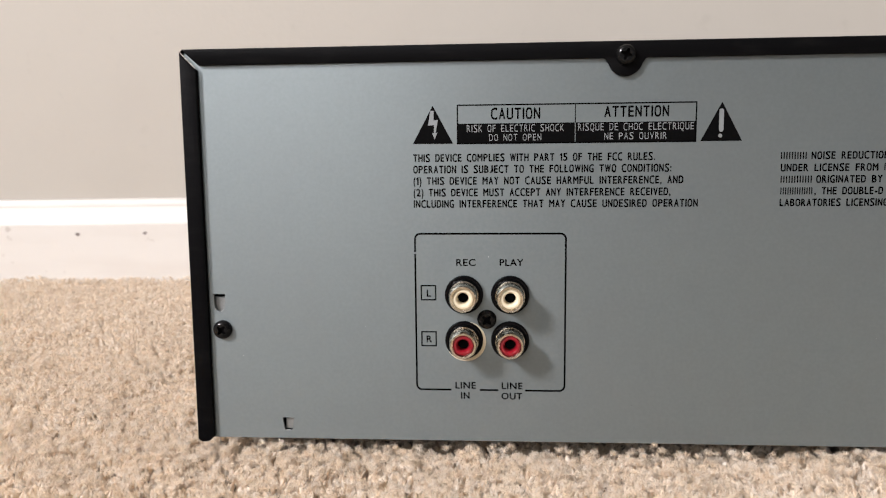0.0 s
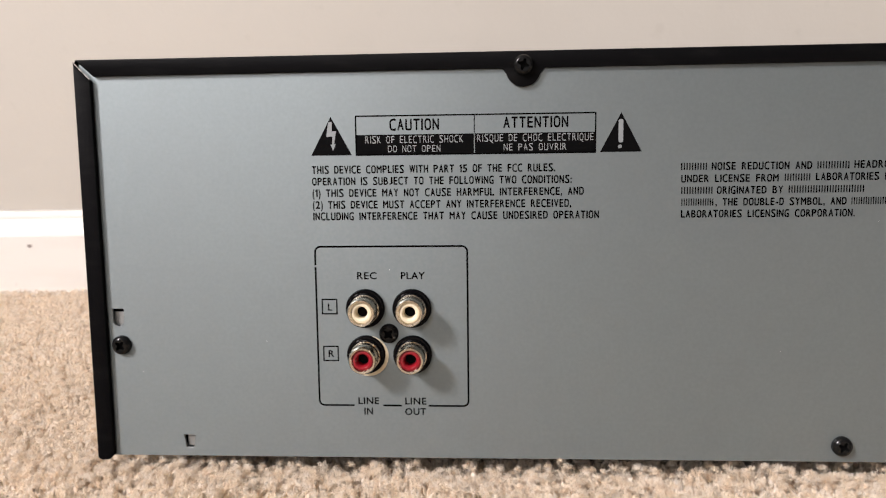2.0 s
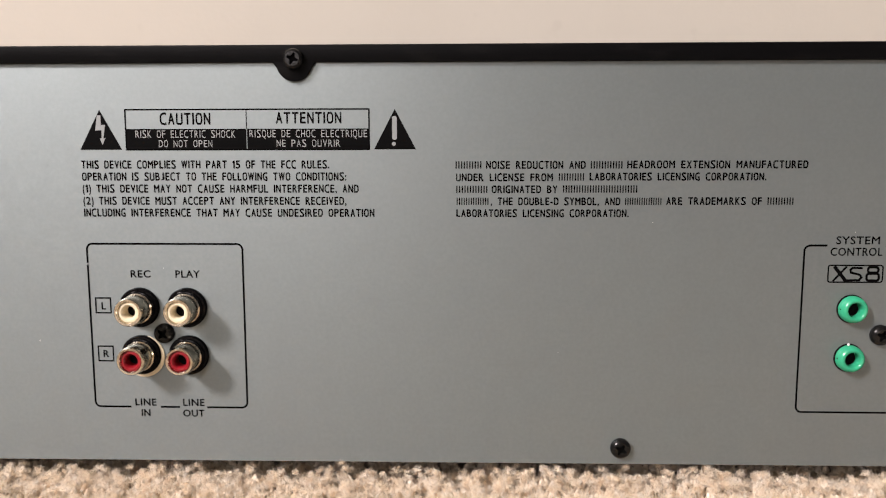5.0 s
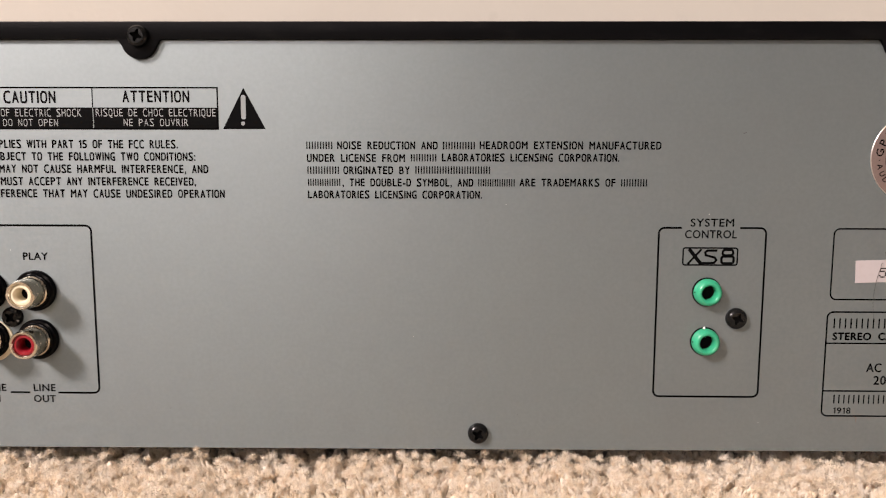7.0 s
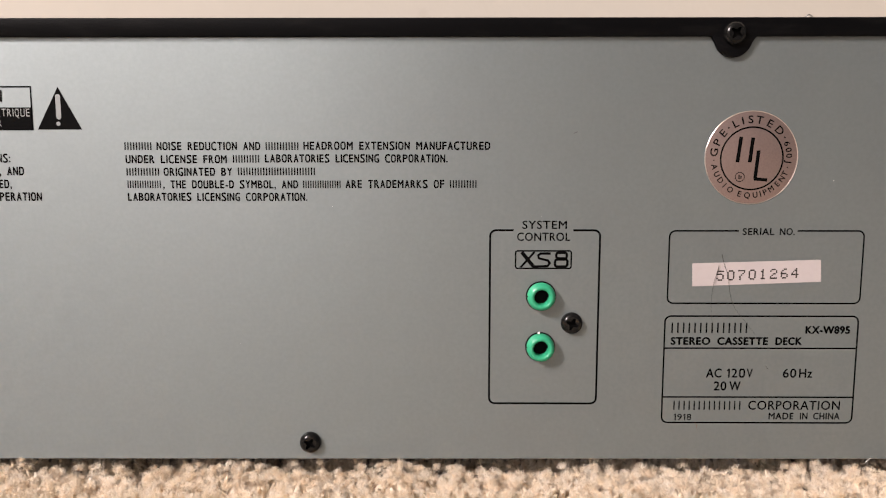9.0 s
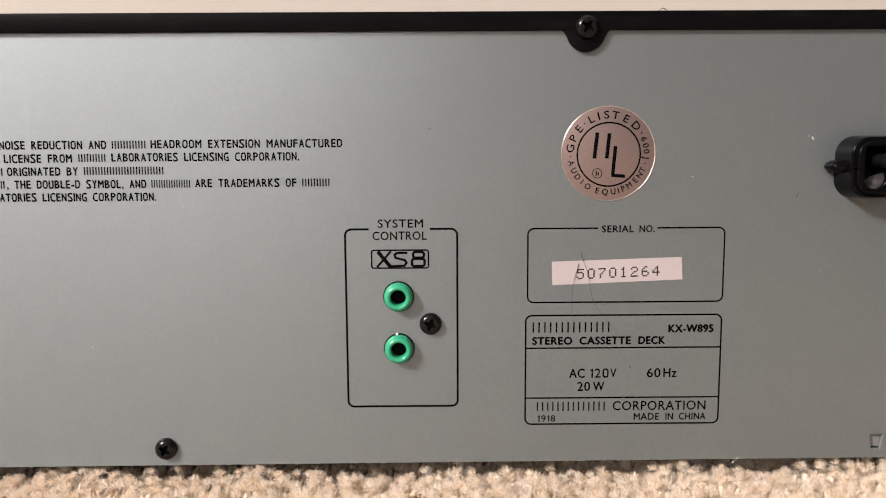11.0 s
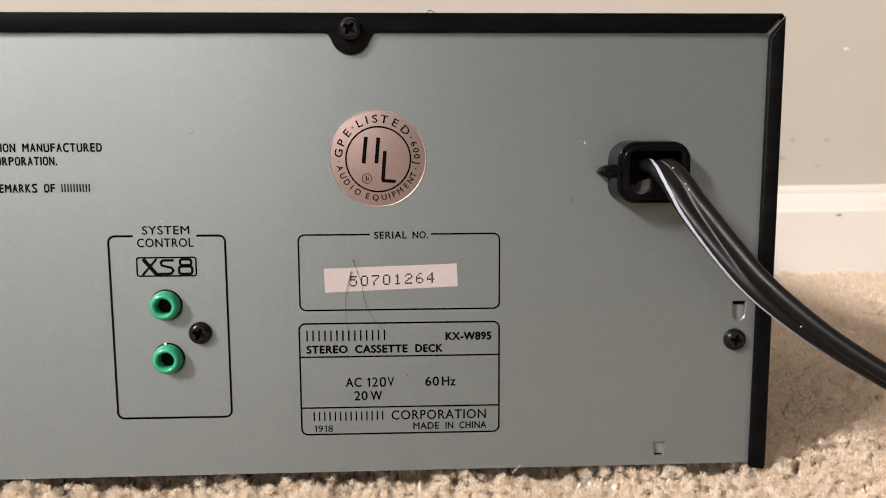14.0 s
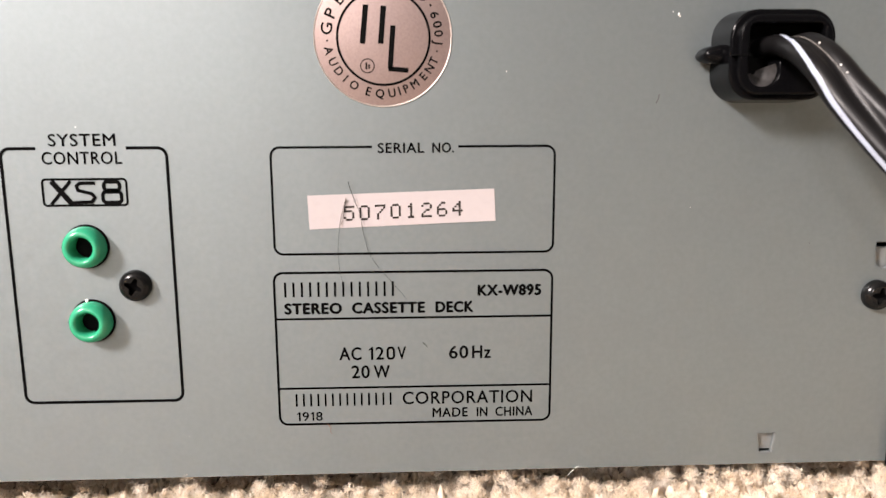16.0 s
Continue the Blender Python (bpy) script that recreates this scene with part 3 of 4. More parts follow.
for v in bm.verts:
    if v.co.y > -0.001:      # the moulding widens towards the panel
        v.co.x, v.co.z = 0.1862 + (v.co.x - 0.1859) * 1.11, 0.0806 + (v.co.z - 0.0806) * 1.06
grommet = smooth(part("strain_relief", bm, FLANGE, deck, "black moulded plastic cord grip"), 50)
face = smooth(part("face_plate", extruded(rounded(0.1779, 0.1940, 0.0738, 0.0870, 0.0036), -0.0082, -0.0069, [hole]), FLANGE, grommet, "raised face of the cord grip"), 50)
for ob, width in ((grommet, 0.0009), (face, 0.00045)):
    bev = ob.modifiers.new("edge", "BEVEL")
    bev.width, bev.segments, bev.limit_method, bev.angle_limit = width, 3, "ANGLE", radians(60)
part("slot_floor", box(0.1790, 0.1935, -0.0016, -0.0010, 0.0745, 0.0862), DARK, grommet)
# hollow of the grip; its crescent of highlight is in the lighter colour
bowl = bmesh.new()
rings = [[bowl.verts.new((0.1823 + r * math.cos(radians(a)), y, 0.0777 + r * math.sin(radians(a)))) for a in range(195, 391, 13)] for r, y in ((0.00262, -0.0074), (0.0023, -0.0064), (0.0017, -0.0052), (0.0010, -0.0044), (0.0004, -0.0040))]
for a, b in zip(rings, rings[1:]):
    for k in range(len(a) - 1):
        bowl.faces.new((a[k], a[k + 1], b[k + 1], b[k]))
bmesh.ops.recalc_face_normals(bowl, faces=bowl.faces)
smooth(part("clamp_seat", bowl, SEAT_GLINT, grommet, "scuffed hollow in the cord grip, highlight lightened into its colour"))
tongue = [(0.1729, 0.0806), (0.1733, 0.0799), (0.1742, 0.0794), (0.1755, 0.0791), (0.1785, 0.0793), (0.1785, 0.0820), (0.1760, 0.0824), (0.1745, 0.0821), (0.1734, 0.0815)]
smooth(part("clamp_tab", soft_plate(tongue, -0.0054, -0.0010, 0.0009), FLANGE, grommet), 60)
part("seam", box(0.17685, 0.1799, -0.00835, -0.0004, 0.08030, 0.08045), DARK, grommet)

# points along the cord, and how far its second core turns towards the room
CORD_PATH = [(0.1860, 0.0020, 0.0815, -12), (0.1862, -0.0050, 0.0820, -11), (0.1865, -0.0106, 0.0818, -9), (0.1871, -0.0145, 0.0804, -8), (0.1884, -0.0179, 0.0776, -4), (0.1902, -0.0212, 0.0735, 4), (0.1928, -0.0251, 0.0687, 14), (0.1960, -0.0296, 0.0632, 26), (0.1998, -0.0341, 0.0576, 40),
             (0.2051, -0.0391, 0.0520, 54), (0.2120, -0.0448, 0.0462, 67), (0.2216, -0.0519, 0.0397, 77), (0.2328, -0.0588, 0.0324, 84), (0.2490, -0.0656, 0.0221, 88), (0.2721, -0.0736, 0.0100, 88), (0.3050, -0.0880, 0.0010, 88), (0.36, -0.115, -0.0005, 88), (0.45, -0.16, -0.0005, 90), (0.60, -0.21, -0.0005, 90)]


def spline(rows, per=10):
    out = []
    pts = [np.array(r) for r in rows]
    pts = [2 * pts[0] - pts[1]] + pts + [2 * pts[-1] - pts[-2]]
    for a, b, c, d in zip(pts, pts[1:], pts[2:], pts[3:]):
        for k in range(per):
            t = k / per
            out.append(0.5 * (2 * b + (c - a) * t + (2 * a - 5 * b + 4 * c - d) * t * t + (3 * b - 3 * c + d - a) * t ** 3))
    out.append(pts[-2])
    return out


def cord_frames():
    rows = spline(CORD_PATH)
    for k, r in enumerate(rows):
        p = Vector(r[:3])
        d = (Vector(rows[min(k + 1, len(rows) - 1)][:3]) - Vector(rows[max(k - 1, 0)][:3])).normalized()
        across = Vector((max(-d.z, 0.25), 0, d.x))
        across = (across - across.dot(d) * d).normalized() * (1 if across.x + across.z > 0 else -1)
        across = Matrix.Rotation(radians(r[3]), 3, d) @ across
        yield p, d, across, across.cross(d).normalized()


LOBE, FLAT = 0.0019, 0.0017      # one core of the cord: half its width and half its thickness


def lobe_profile():
    """Two round lobes joined by a thin web, as (across, out) offsets."""
    c = LOBE * 0.94
    right = [(c + LOBE * math.cos(radians(a)), FLAT * math.sin(radians(a))) for a in range(-140, 141, 20)]
    left = [(-c - LOBE * math.cos(radians(a)), FLAT * math.sin(radians(a))) for a in range(140, -141, -20)]
    return right + left


bm = bmesh.new()
prof, last = lobe_profile(), None
frames = list(cord_frames())
for p, d, a, o in frames:
    ring = [bm.verts.new(p + a * u + o * v) for u, v in prof]
    if last:
        for k in range(len(ring)):
            bm.faces.new((last[k], last[(k + 1) % len(ring)], ring[(k + 1) % len(ring)], ring[k]))
    else:
        bm.faces.new(ring[::-1])
    last = ring
bm.faces.new(last)
bmesh.ops.recalc_face_normals(bm, faces=bm.faces)
cord = smooth(part("power_cord", bm, CORD, deck, "black flat twin power cord with a white stripe"), 60)


def along_cord(name, centres, lobe, mat, first, last, lift=0.00006, label=""):
    """A thin strip on one lobe; its angle glides through centres given as (ring, degrees, half width)."""
    bm, prev = bmesh.new(), None
    for k in range(first, last):
        p, d, a, o = frames[k]
        row, mid = [], np.interp(k, *zip(*[c[:2] for c in centres]))
        half = np.interp(k, [c[0] for c in centres], [c[2] for c in centres])
        for ang in np.linspace(mid - half, mid + half, 5) * FACE:
            u = lobe * (LOBE * 0.94 + (LOBE + lift) * math.cos(radians(ang)))
            row.append(bm.verts.new(p + a * u + o * (FLAT + lift) * math.sin(radians(ang))))
        if prev:
            for n in range(4):
                bm.faces.new((prev[n], prev[n + 1], row[n + 1], row[n]))
        prev = row
    bmesh.ops.recalc_face_normals(bm, faces=bm.faces)
    return smooth(part(name, bm, mat, cord, label), 80)


FACE = 1 if frames[60][3].y < 0 else -1
along_cord("stripe", [(9, 100, 5), (20, 86, 9), (30, 67, 11), (40, 47, 12), (50, 42, 13), (60, 45, 12), (70, 51, 12), (80, 60, 11), (90, 69, 9), (100, 77, 8), (110, 82, 6), (125, 88, 5)], -1, STRIPE, 9, 125)
along_cord("mould_flash", [(16, 133, 2.2), (40, 133, 1.6), (60, 133, 0.3)], 1, FLASH, 16, 60, 0.00010, "pale thin moulding line")
for k, u in ((31, 0.0005), (42, 0.0005), (45, 0.0006), (94, 0.0002)):
    p, d, a, o = frames[k]
    bm = bmesh.new()
    bmesh.ops.create_icosphere(bm, subdivisions=1, radius=0.00016)
    w = p + a * (u + 0.0003) + o * FACE * 0.00158
    part("dust_speck", bm, LINT, cord, place=Matrix.Translation(w))

# ---- printing on the rear panel ----
def printed(points, width=0.00042, closed=False, name="printed_line"):
    return part(name, ribbon(points, width, PRINT_Y, closed), INK, panel)


# warning block
CX0, CX1, CZ0, CZ1, CMID, CBAR = -0.1382, -0.0703, 0.0915, 0.1025, -0.1043, 0.0972
printed([(CX0, CZ0), (CX1, CZ0), (CX1, CZ1), (CX0, CZ1)], 0.00040, True)
part("warning_bar", polygon([(CX0, CZ0), (CMID - 0.00012, CZ0), (CMID - 0.00012, CBAR), (CX0, CBAR)], PRINT_Y), INK, panel)
part("warning_bar", polygon([(CMID + 0.00012, CZ0), (CX1, CZ0), (CX1, CBAR), (CMID + 0.00012, CBAR)], PRINT_Y), INK, panel)
printed([(CMID, CBAR), (CMID, CZ1)], 0.00026)
COND = dict(even=True, bold=0.00010)
lettering("CAUTION", -0.1285, -0.1143, 0.09842, 0.0031, panel, **COND)
lettering("ATTENTION", -0.0961, -0.0779, 0.09866, 0.0030, panel, **COND)
LITE = dict(mat=BARE, y=PRINT_Y * 2, even=True, bold=0.0)
lettering("RISK OF ELECTRIC SHOCK", -0.1355, -0.1075, 0.09479, 0.0020, panel, **LITE)
lettering("DO NOT OPEN", -0.1290, -0.1140, 0.09220, 0.0019, panel, **LITE)
lettering("RISQUE DE CHOC ELECTRIQUE", -0.1035, -0.0709, 0.09487, 0.0020, panel, **LITE)
lettering("NE PAS OUVRIR", -0.0960, -0.0784, 0.09228, 0.0019, panel, **LITE)
for x0, x1 in ((-0.1513, -0.1395), (-0.0690, -0.0574)):
    part("warning_triangle", polygon([(x0, 0.0915), (x1, 0.0915), ((x0 + x1) / 2, 0.1025)], PRINT_Y), INK, panel)
bx, bz = -0.1457, 0.0922
bolt = [(0.0, 0.0088), (0.0010, 0.0088), (0.00095, 0.0061), (0.0022, 0.0062), (0.0015, 0.0024), (0.0021, 0.0026), (0.0012, 0.0006), (0.0005, 0.0024), (0.0010, 0.0024), (0.0011, 0.0047), (-0.0007, 0.0046)]
part("warning_symbol", polygon([(bx - 0.0004 + x, bz + z) for x, z in bolt], PRINT_Y * 2), BARE, panel)
mx = -0.0633
bm = polygon(rounded(mx - 0.00065, mx + 0.00065, 0.0941, 0.1006, 0.0006), PRINT_Y * 2)
polygon(arc(mx - 0.0002, 0.0930, 0.00055, 0, 345, 15), PRINT_Y * 2, bm)
part("warning_symbol", bm, BARE, panel)

COND = dict(even=True, bold=0.00009)
for body, x1, z in (("THIS DEVICE COMPLIES WITH PART 15 OF THE FCC RULES.", -0.0815, 0.08633), ("OPERATION IS SUBJECT TO THE FOLLOWING TWO CONDITIONS:", -0.0768, 0.08299),
                    ("(1) THIS DEVICE MAY NOT CAUSE HARMFUL INTERFERENCE, AND", -0.0734, 0.07962), ("(2) THIS DEVICE MUST ACCEPT ANY INTERFERENCE RECEIVED,", -0.0769, 0.07622), ("INCLUDING INTERFERENCE THAT MAY CAUSE UNDESIRED OPERATION", -0.0691, 0.07289)):
    lettering(body, -0.1513, x1, z, 0.00212, panel, **COND)
for x0, x1, z, run in ((-0.0465, -0.0394, 0.0862, 5), (-0.0381, -0.0108, 0.0862, "NOISE REDUCTION AND"), (-0.0094, -0.0008, 0.0862, 6), (0.0005, 0.0494, 0.0863, "HEADROOM EXTENSION MANUFACTURED"),
                       (-0.0464, -0.0197, 0.0828, "UNDER LICENSE FROM"), (-0.0181, -0.0112, 0.0829, 5), (-0.0097, 0.0383, 0.0830, "LABORATORIES LICENSING CORPORATION."),
                       (-0.0463, -0.0377, 0.0795, 6), (-0.0365, -0.0184, 0.0795, "ORIGINATED BY"), (-0.0169, 0.0034, 0.0796, 14),
                       (-0.0462, -0.0374, 0.0762, 7), (-0.0368, -0.0011, 0.0762, ", THE DOUBLE-D SYMBOL, AND"), (0.0002, 0.0101, 0.0762, 8), (0.0114, 0.0374, 0.0763, "ARE TRADEMARKS OF"), (0.0389, 0.0459, 0.0763, 5),
                       (-0.0463, 0.0013, 0.0729, "LABORATORIES LICENSING CORPORATION.")):
    if isinstance(run, str):
        lettering(run, x0, x1, z, 0.0020, panel, **COND)
    else:
        bars(x0, x1, z, 0.0020, run, panel)

# line jacks
R = 0.0016
JX0, JX1, JZ0, JZ1 = -0.1511, -0.1066, 0.0175, 0.0651
printed([(-0.1184, JZ0)] + arc(JX1 - R, JZ0 + R, R, -90, 0) + arc(JX1 - R, JZ1 - R, R, 0, 90) + arc(JX0 + R, JZ1 - R, R, 90, 180) + arc(JX0 + R, JZ0 + R, R, 180, 270) + [(-0.1406, JZ0)], 0.00055)
printed([(-0.1320, JZ0), (-0.1264, JZ0)], 0.00055)
SANS = dict(bold=0.00007)
for body, x0, x1, z, cap in (("REC", -0.1389, -0.1331, 0.0555, 0.0020), ("PLAY", -0.1260, -0.1190, 0.0555, 0.0020), ("L", -0.1478, -0.1465, 0.0462, 0.0020), ("R", -0.1480, -0.1463, 0.0322, 0.0020),
                             ("LINE", -0.1394, -0.1332, 0.0179, 0.0020), ("IN", -0.1377, -0.1351, 0.0147, 0.0020), ("LINE", -0.1254, -0.1191, 0.0179, 0.0020), ("OUT", -0.1255, -0.1192, 0.0147, 0.0020)):
    lettering(body, x0, x1, z, cap, panel, **SANS)
for z in (0.0452, 0.0311):
    printed([(-0.1494, z), (-0.1451, z), (-0.1451, z + 0.0043), (-0.1494, z + 0.0043)], 0.00040, True)

# system control
SX0, SX1, SZ0, SZ1 = 0.0496, 0.0787, 0.0177, 0.0651
printed([(0.0716, SZ1)] + arc(SX1 - R, SZ1 - R, R, 90, 0) + arc(SX1 - R, SZ0 + R, R, 0, -90) + arc(SX0 + R, SZ0 + R, R, 270, 180) + arc(SX0 + R, SZ1 - R, R, 180, 90) + [(0.0558, SZ1)], 0.00055)
lettering("SYSTEM", 0.0581, 0.0699, 0.0655, 0.00210, panel, bold=0.00005)
lettering("CONTROL", 0.0567, 0.0708, 0.0623, 0.00215, panel, bold=0.00005)
printed(rounded(0.0564, 0.0712, 0.0549, 0.0596, 0.0006), 0.00040, True)
# bold slanted strokes of the control mark, run together at the foot
mark = ribbon([(0.0580, 0.0593), (0.0614, 0.0551)], 0.0010, PRINT_Y)
ribbon([(0.0614, 0.0593), (0.0577, 0.0551)], 0.0006, PRINT_Y * 1.3, bm=mark)
ribbon([(0.0657, 0.0589), (0.0630, 0.0589), (0.0624, 0.0584), (0.0626, 0.0576), (0.0650, 0.0570), (0.0655, 0.0563), (0.0649, 0.0555), (0.0613, 0.0554)], 0.00062, PRINT_Y * 1.6, bm=mark)
for x0, x1, z0, z1 in ((0.0672, 0.0700, 0.0576, 0.0591), (0.0669, 0.0702, 0.0554, 0.0573)):
    ribbon(rounded(x0, x1, z0, z1, 0.0006), 0.00066, PRINT_Y, True, mark)
part("control_mark", mark, INK, panel)

# serial number box and rating plate
printed([(0.1308, 0.0650)] + arc(0.1484 - R, 0.0650 - R, R, 90, 0) + arc(0.1484 - R, 0.0455 + R, R, 0, -90) + arc(0.0971 + R, 0.0455 + R, R, 270, 180) + arc(0.0971 + R, 0.0650 - R, R, 180, 90) + [(0.1153, 0.0650)], 0.00042)
for body, x0, x1 in (("SERIAL", 0.1163, 0.1247), ("NO.", 0.1261, 0.1301)):
    lettering(body, x0, x1, 0.06392, 0.00175, panel)
printed(rounded(0.0967, 0.1484, 0.0124, 0.0420, R), 0.00044, True)
printed([(0.0967, 0.0332), (0.1484, 0.0332)], 0.00041)
printed([(0.0967, 0.0196), (0.1484, 0.0196)], 0.00041)
bars(0.0985, 0.1188, 0.0374, 0.0028, 7, panel, fill=0.26)
lettering("KX-W895", 0.1344, 0.1464, 0.0373, 0.00195, panel, bold=0.00015)
for body, x0, x1 in (("STEREO", 0.0984, 0.1091), ("CASSETTE", 0.1109, 0.1246), ("DECK", 0.1265, 0.1337)):
    lettering(body, x0, x1, 0.0342, 0.00195, panel, bold=0.00014)
for body, x0, x1, z in (("AC", 0.1083, 0.1125, 0.0251), ("60", 0.1290, 0.1327, 0.0251), ("Hz", 0.1334, 0.1370, 0.0251), ("20", 0.1105, 0.1140, 0.0215), ("W", 0.1147, 0.1178, 0.0215)):
    lettering(body, x0, x1, z, 0.00242, panel, **SANS)


lettering("120V", 0.1139, 0.1209, 0.0251, 0.00242, panel, even=True, gap=0.34, bold=0.00005)
bars(0.0998, 0.1180, 0.0160, 0.0025, 7, panel, fill=0.26)
lettering("CORPORATION", 0.1201, 0.1450, 0.0161, 0.00245, panel, bold=0.00005)
lettering("1918", 0.1000, 0.1048, 0.0131, 0.00172, panel, even=True, gap=0.34, bold=0.00003)
for body, x0, x1 in (("MADE", 0.1258, 0.1326), ("IN", 0.1343, 0.1364), ("CHINA", 0.1379, 0.1451)):
    lettering(body, x0, x1, 0.0134, 0.00180, panel)

# serial label with a dot-matrix number
LAB = [(0.1036, 0.0501), (0.1377, 0.0514), (0.1374, 0.0573), (0.1034, 0.0563)]
bm = extruded(LAB, -0.00012, -0.00002)
label = part("serial_label", bm, PAPER, deck, "white paper label, torn at one end, with a dot-matrix number")
DOTS = {"0": "0E11111111110E", "1": "040C040404040E", "2": "0E11010608101F", "4": "02060A121F0202", "5": "1F101E0101110E", "6": "0608101E11110E", "7": "1F010204080808"}
bm = bmesh.new()
slope = (0.05253 - 0.05174) / (0.1315 - 0.1099)
for n, ch in enumerate("50701264"):
    for r in range(7):
        bits = int(DOTS[ch][2 * r:2 * r + 2], 16)
        for c in range(5):
            if bits >> (4 - c) & 1:
                x = 0.1099 + n * 0.00283 + c * 0.00038 + 0.0002
                z = 0.0518 + (6 - r) * 0.00039 + slope * (x - 0.1099)
                polygon([(x + 0.00023 * math.cos(a), z + 0.00023 * math.sin(a)) for a in (2 * math.pi * k / 7 for k in range(7))], -0.00019, bm)
part("printed_number", bm, DOT_INK, label)
# torn flap lifting from the label
bm = bmesh.new()
flap = [bm.verts.new(v) for v in ((0.1090, -0.0002, 0.0506), (0.1100, -0.0004, 0.0562), (0.1103, -0.0004, 0.0556), (0.1096, -0.0002, 0.0516))]
bm.faces.new(flap)
part("torn_flap", bm, PAPER, label)

# round foil approval sticker
UX, UZ, UR = 0.1176, 0.0842, 0.0121
sticker = smooth(part("round_sticker", lathe([(UR, -0.0000), (UR, 0.00010), (UR - 0.0002, 0.00014), (0, 0.00014)], 64), FOIL, deck, "copper-pink foil approval sticker with black ring lettering", pose(UX, 0, UZ)))
SY = -0.0002
smooth(part("worn_rim", lathe([(UR + 0.00006, 0.0), (UR + 0.00006, 0.00016), (UR - 0.00002, 0.00022), (UR - 0.00016, 0.00018), (UR - 0.00018, 0.0001)], 64), FOIL_EDGE, sticker, "bright worn edge"))
part("printed_ring", ribbon(arc(0.0001, -0.0002, 0.0081, 0, 356, 90), 0.00042, SY, True), INK, sticker)


def ring_letter(ch, clock, radius, cap, inward):
    """A letter at an angle clockwise from the top; inward: with its foot to the rim."""
    co, faces = glyph(ch)
    mid = (co[:, 0].min() + co[:, 0].max()) / 2
    k = cap / CAP
    u, v = (co[:, 0] - mid) * k * (0.95 if inward else 1.15), (co[:, 1] - CAP / 2) * k
    a = radians(clock)
    if inward:
        u, v = -u, -v
    x = (radius + v) * math.sin(a) + u * math.cos(a)
    z = (radius + v) * math.cos(a) - u * math.sin(a)
    inked("printed_letter", np.stack([x, z], 1), faces, INK, sticker, 0.000045, SY)


for ch, a in zip("GPE\u00b7LISTED\u00b7", (-82, -66, -50, -39, -27, -15.5, -3.5, 10, 27, 45, 58)):
    ring_letter(ch, a, 0.0099, 0.0019, False)
for ch, a in zip("600J\u00b7", (68, 78, 87, 96, 105)):
    ring_letter(ch, a, 0.0098, 0.00145, False)
for ch, a in zip("TNEMPIUQE OIDUA\u00b7", (115, 124, 134, 146, 156, 163.5, 171.5, 184, 196, 204, 212, 223, 233, 244, 256, 266)):
    if ch != " ":
        ring_letter(ch, a, 0.0098, 0.00145, True)
emblem = bmesh.new()
for pts, w in (([(-0.0029, 0.0054), (-0.0036, -0.0012)], 0.00096), ([(0.0002, 0.0052), (-0.0004, -0.0012)], 0.00096), ([(0.0018, 0.0019), (0.0012, -0.0055)], 0.00092), ([(0.0009, -0.0055), (0.0044, -0.0058)], 0.00085)):
    ribbon(pts, w, SY, bm=emblem)
part("emblem_bar", emblem, INK, sticker)
bm = ribbon(arc(-0.0028, -0.0050, 0.0012, 0, 340, 18), 0.00018, SY, True)
ribbon([(-0.0030, -0.0056), (-0.0030, -0.0044)], 0.0003, SY, bm=bm)
ribbon([(-0.0025, -0.0055), (-0.0025, -0.0047)], 0.0003, SY, bm=bm)
part("emblem_mark", bm, INK, sticker)


# hairs, specks and scratches on the panel
def strand(name, pts, r, mat, parent, label=""):
    bm, last = bmesh.new(), None
    rows = spline(pts, 6)
    for k, p in enumerate(rows):
        d = Vector(rows[min(k + 1, len(rows) - 1)] - rows[max(k - 1, 0)]).normalized()
        s = d.cross(Vector((0, 1, 0))).normalized()
        o = s.cross(d)
        q = r * (1 - 0.6 * k / len(rows))
        ring = [bm.verts.new(Vector(p) + s * q * math.cos(a) + o * q * math.sin(a)) for a in (0, 2.1, 4.2)]
        if last:
            for n in range(3):
                bm.faces.new((last[n], last[(n + 1) % 3], ring[(n + 1) % 3], ring[n]))
        last = ring
    bmesh.ops.recalc_face_normals(bm, faces=bm.faces)
    return part(name, bm, mat, parent, label)


strand("hair", [(0.1109, -0.0008, 0.0588), (0.1112, -0.0007, 0.0576), (0.1116, -0.0006, 0.0564), (0.1121, -0.0005, 0.0552)], 0.00010, HAIR, deck, "dark hair stuck to the label")
strand("hair", [(0.1104, -0.0005, 0.0558), (0.1096, -0.0006, 0.0530), (0.1091, -0.0005, 0.0507), (0.1088, -0.0004, 0.0480), (0.1087, -0.0004, 0.0455), (0.1089, -0.0003, 0.0425), (0.1093, -0.0003, 0.0401)], 0.00006, HAIR, deck)
strand("hair", [(0.1118, -0.0006, 0.0556), (0.1128, -0.0006, 0.0532), (0.1132, -0.0005, 0.0507), (0.1137, -0.0004, 0.0480), (0.1145, -0.0004, 0.0454), (0.1160, -0.0003, 0.0430), (0.1181, -0.0003, 0.0405), (0.1200, -0.0002, 0.0382), (0.1212, -0.0002, 0.0367)], 0.00006, HAIR, deck)
strand("hair", [(0.1241, -0.0002, 0.0284), (0.1245, -0.0003, 0.0279), (0.1250, -0.0002, 0.0273)], 0.00008, HAIR, deck)
strand("lint_fibre", [(0.2092, -0.0010, 0.0008), (0.2094, -0.0012, 0.0020), (0.2100, -0.0012, 0.0034)], 0.000013, LINT, deck)
strand("lint_fibre", [(-0.0197, -0.0010, 0.0002), (-0.0194, -0.0012, 0.0014), (-0.0190, -0.0012, 0.0027)], 0.000013, LINT, deck)
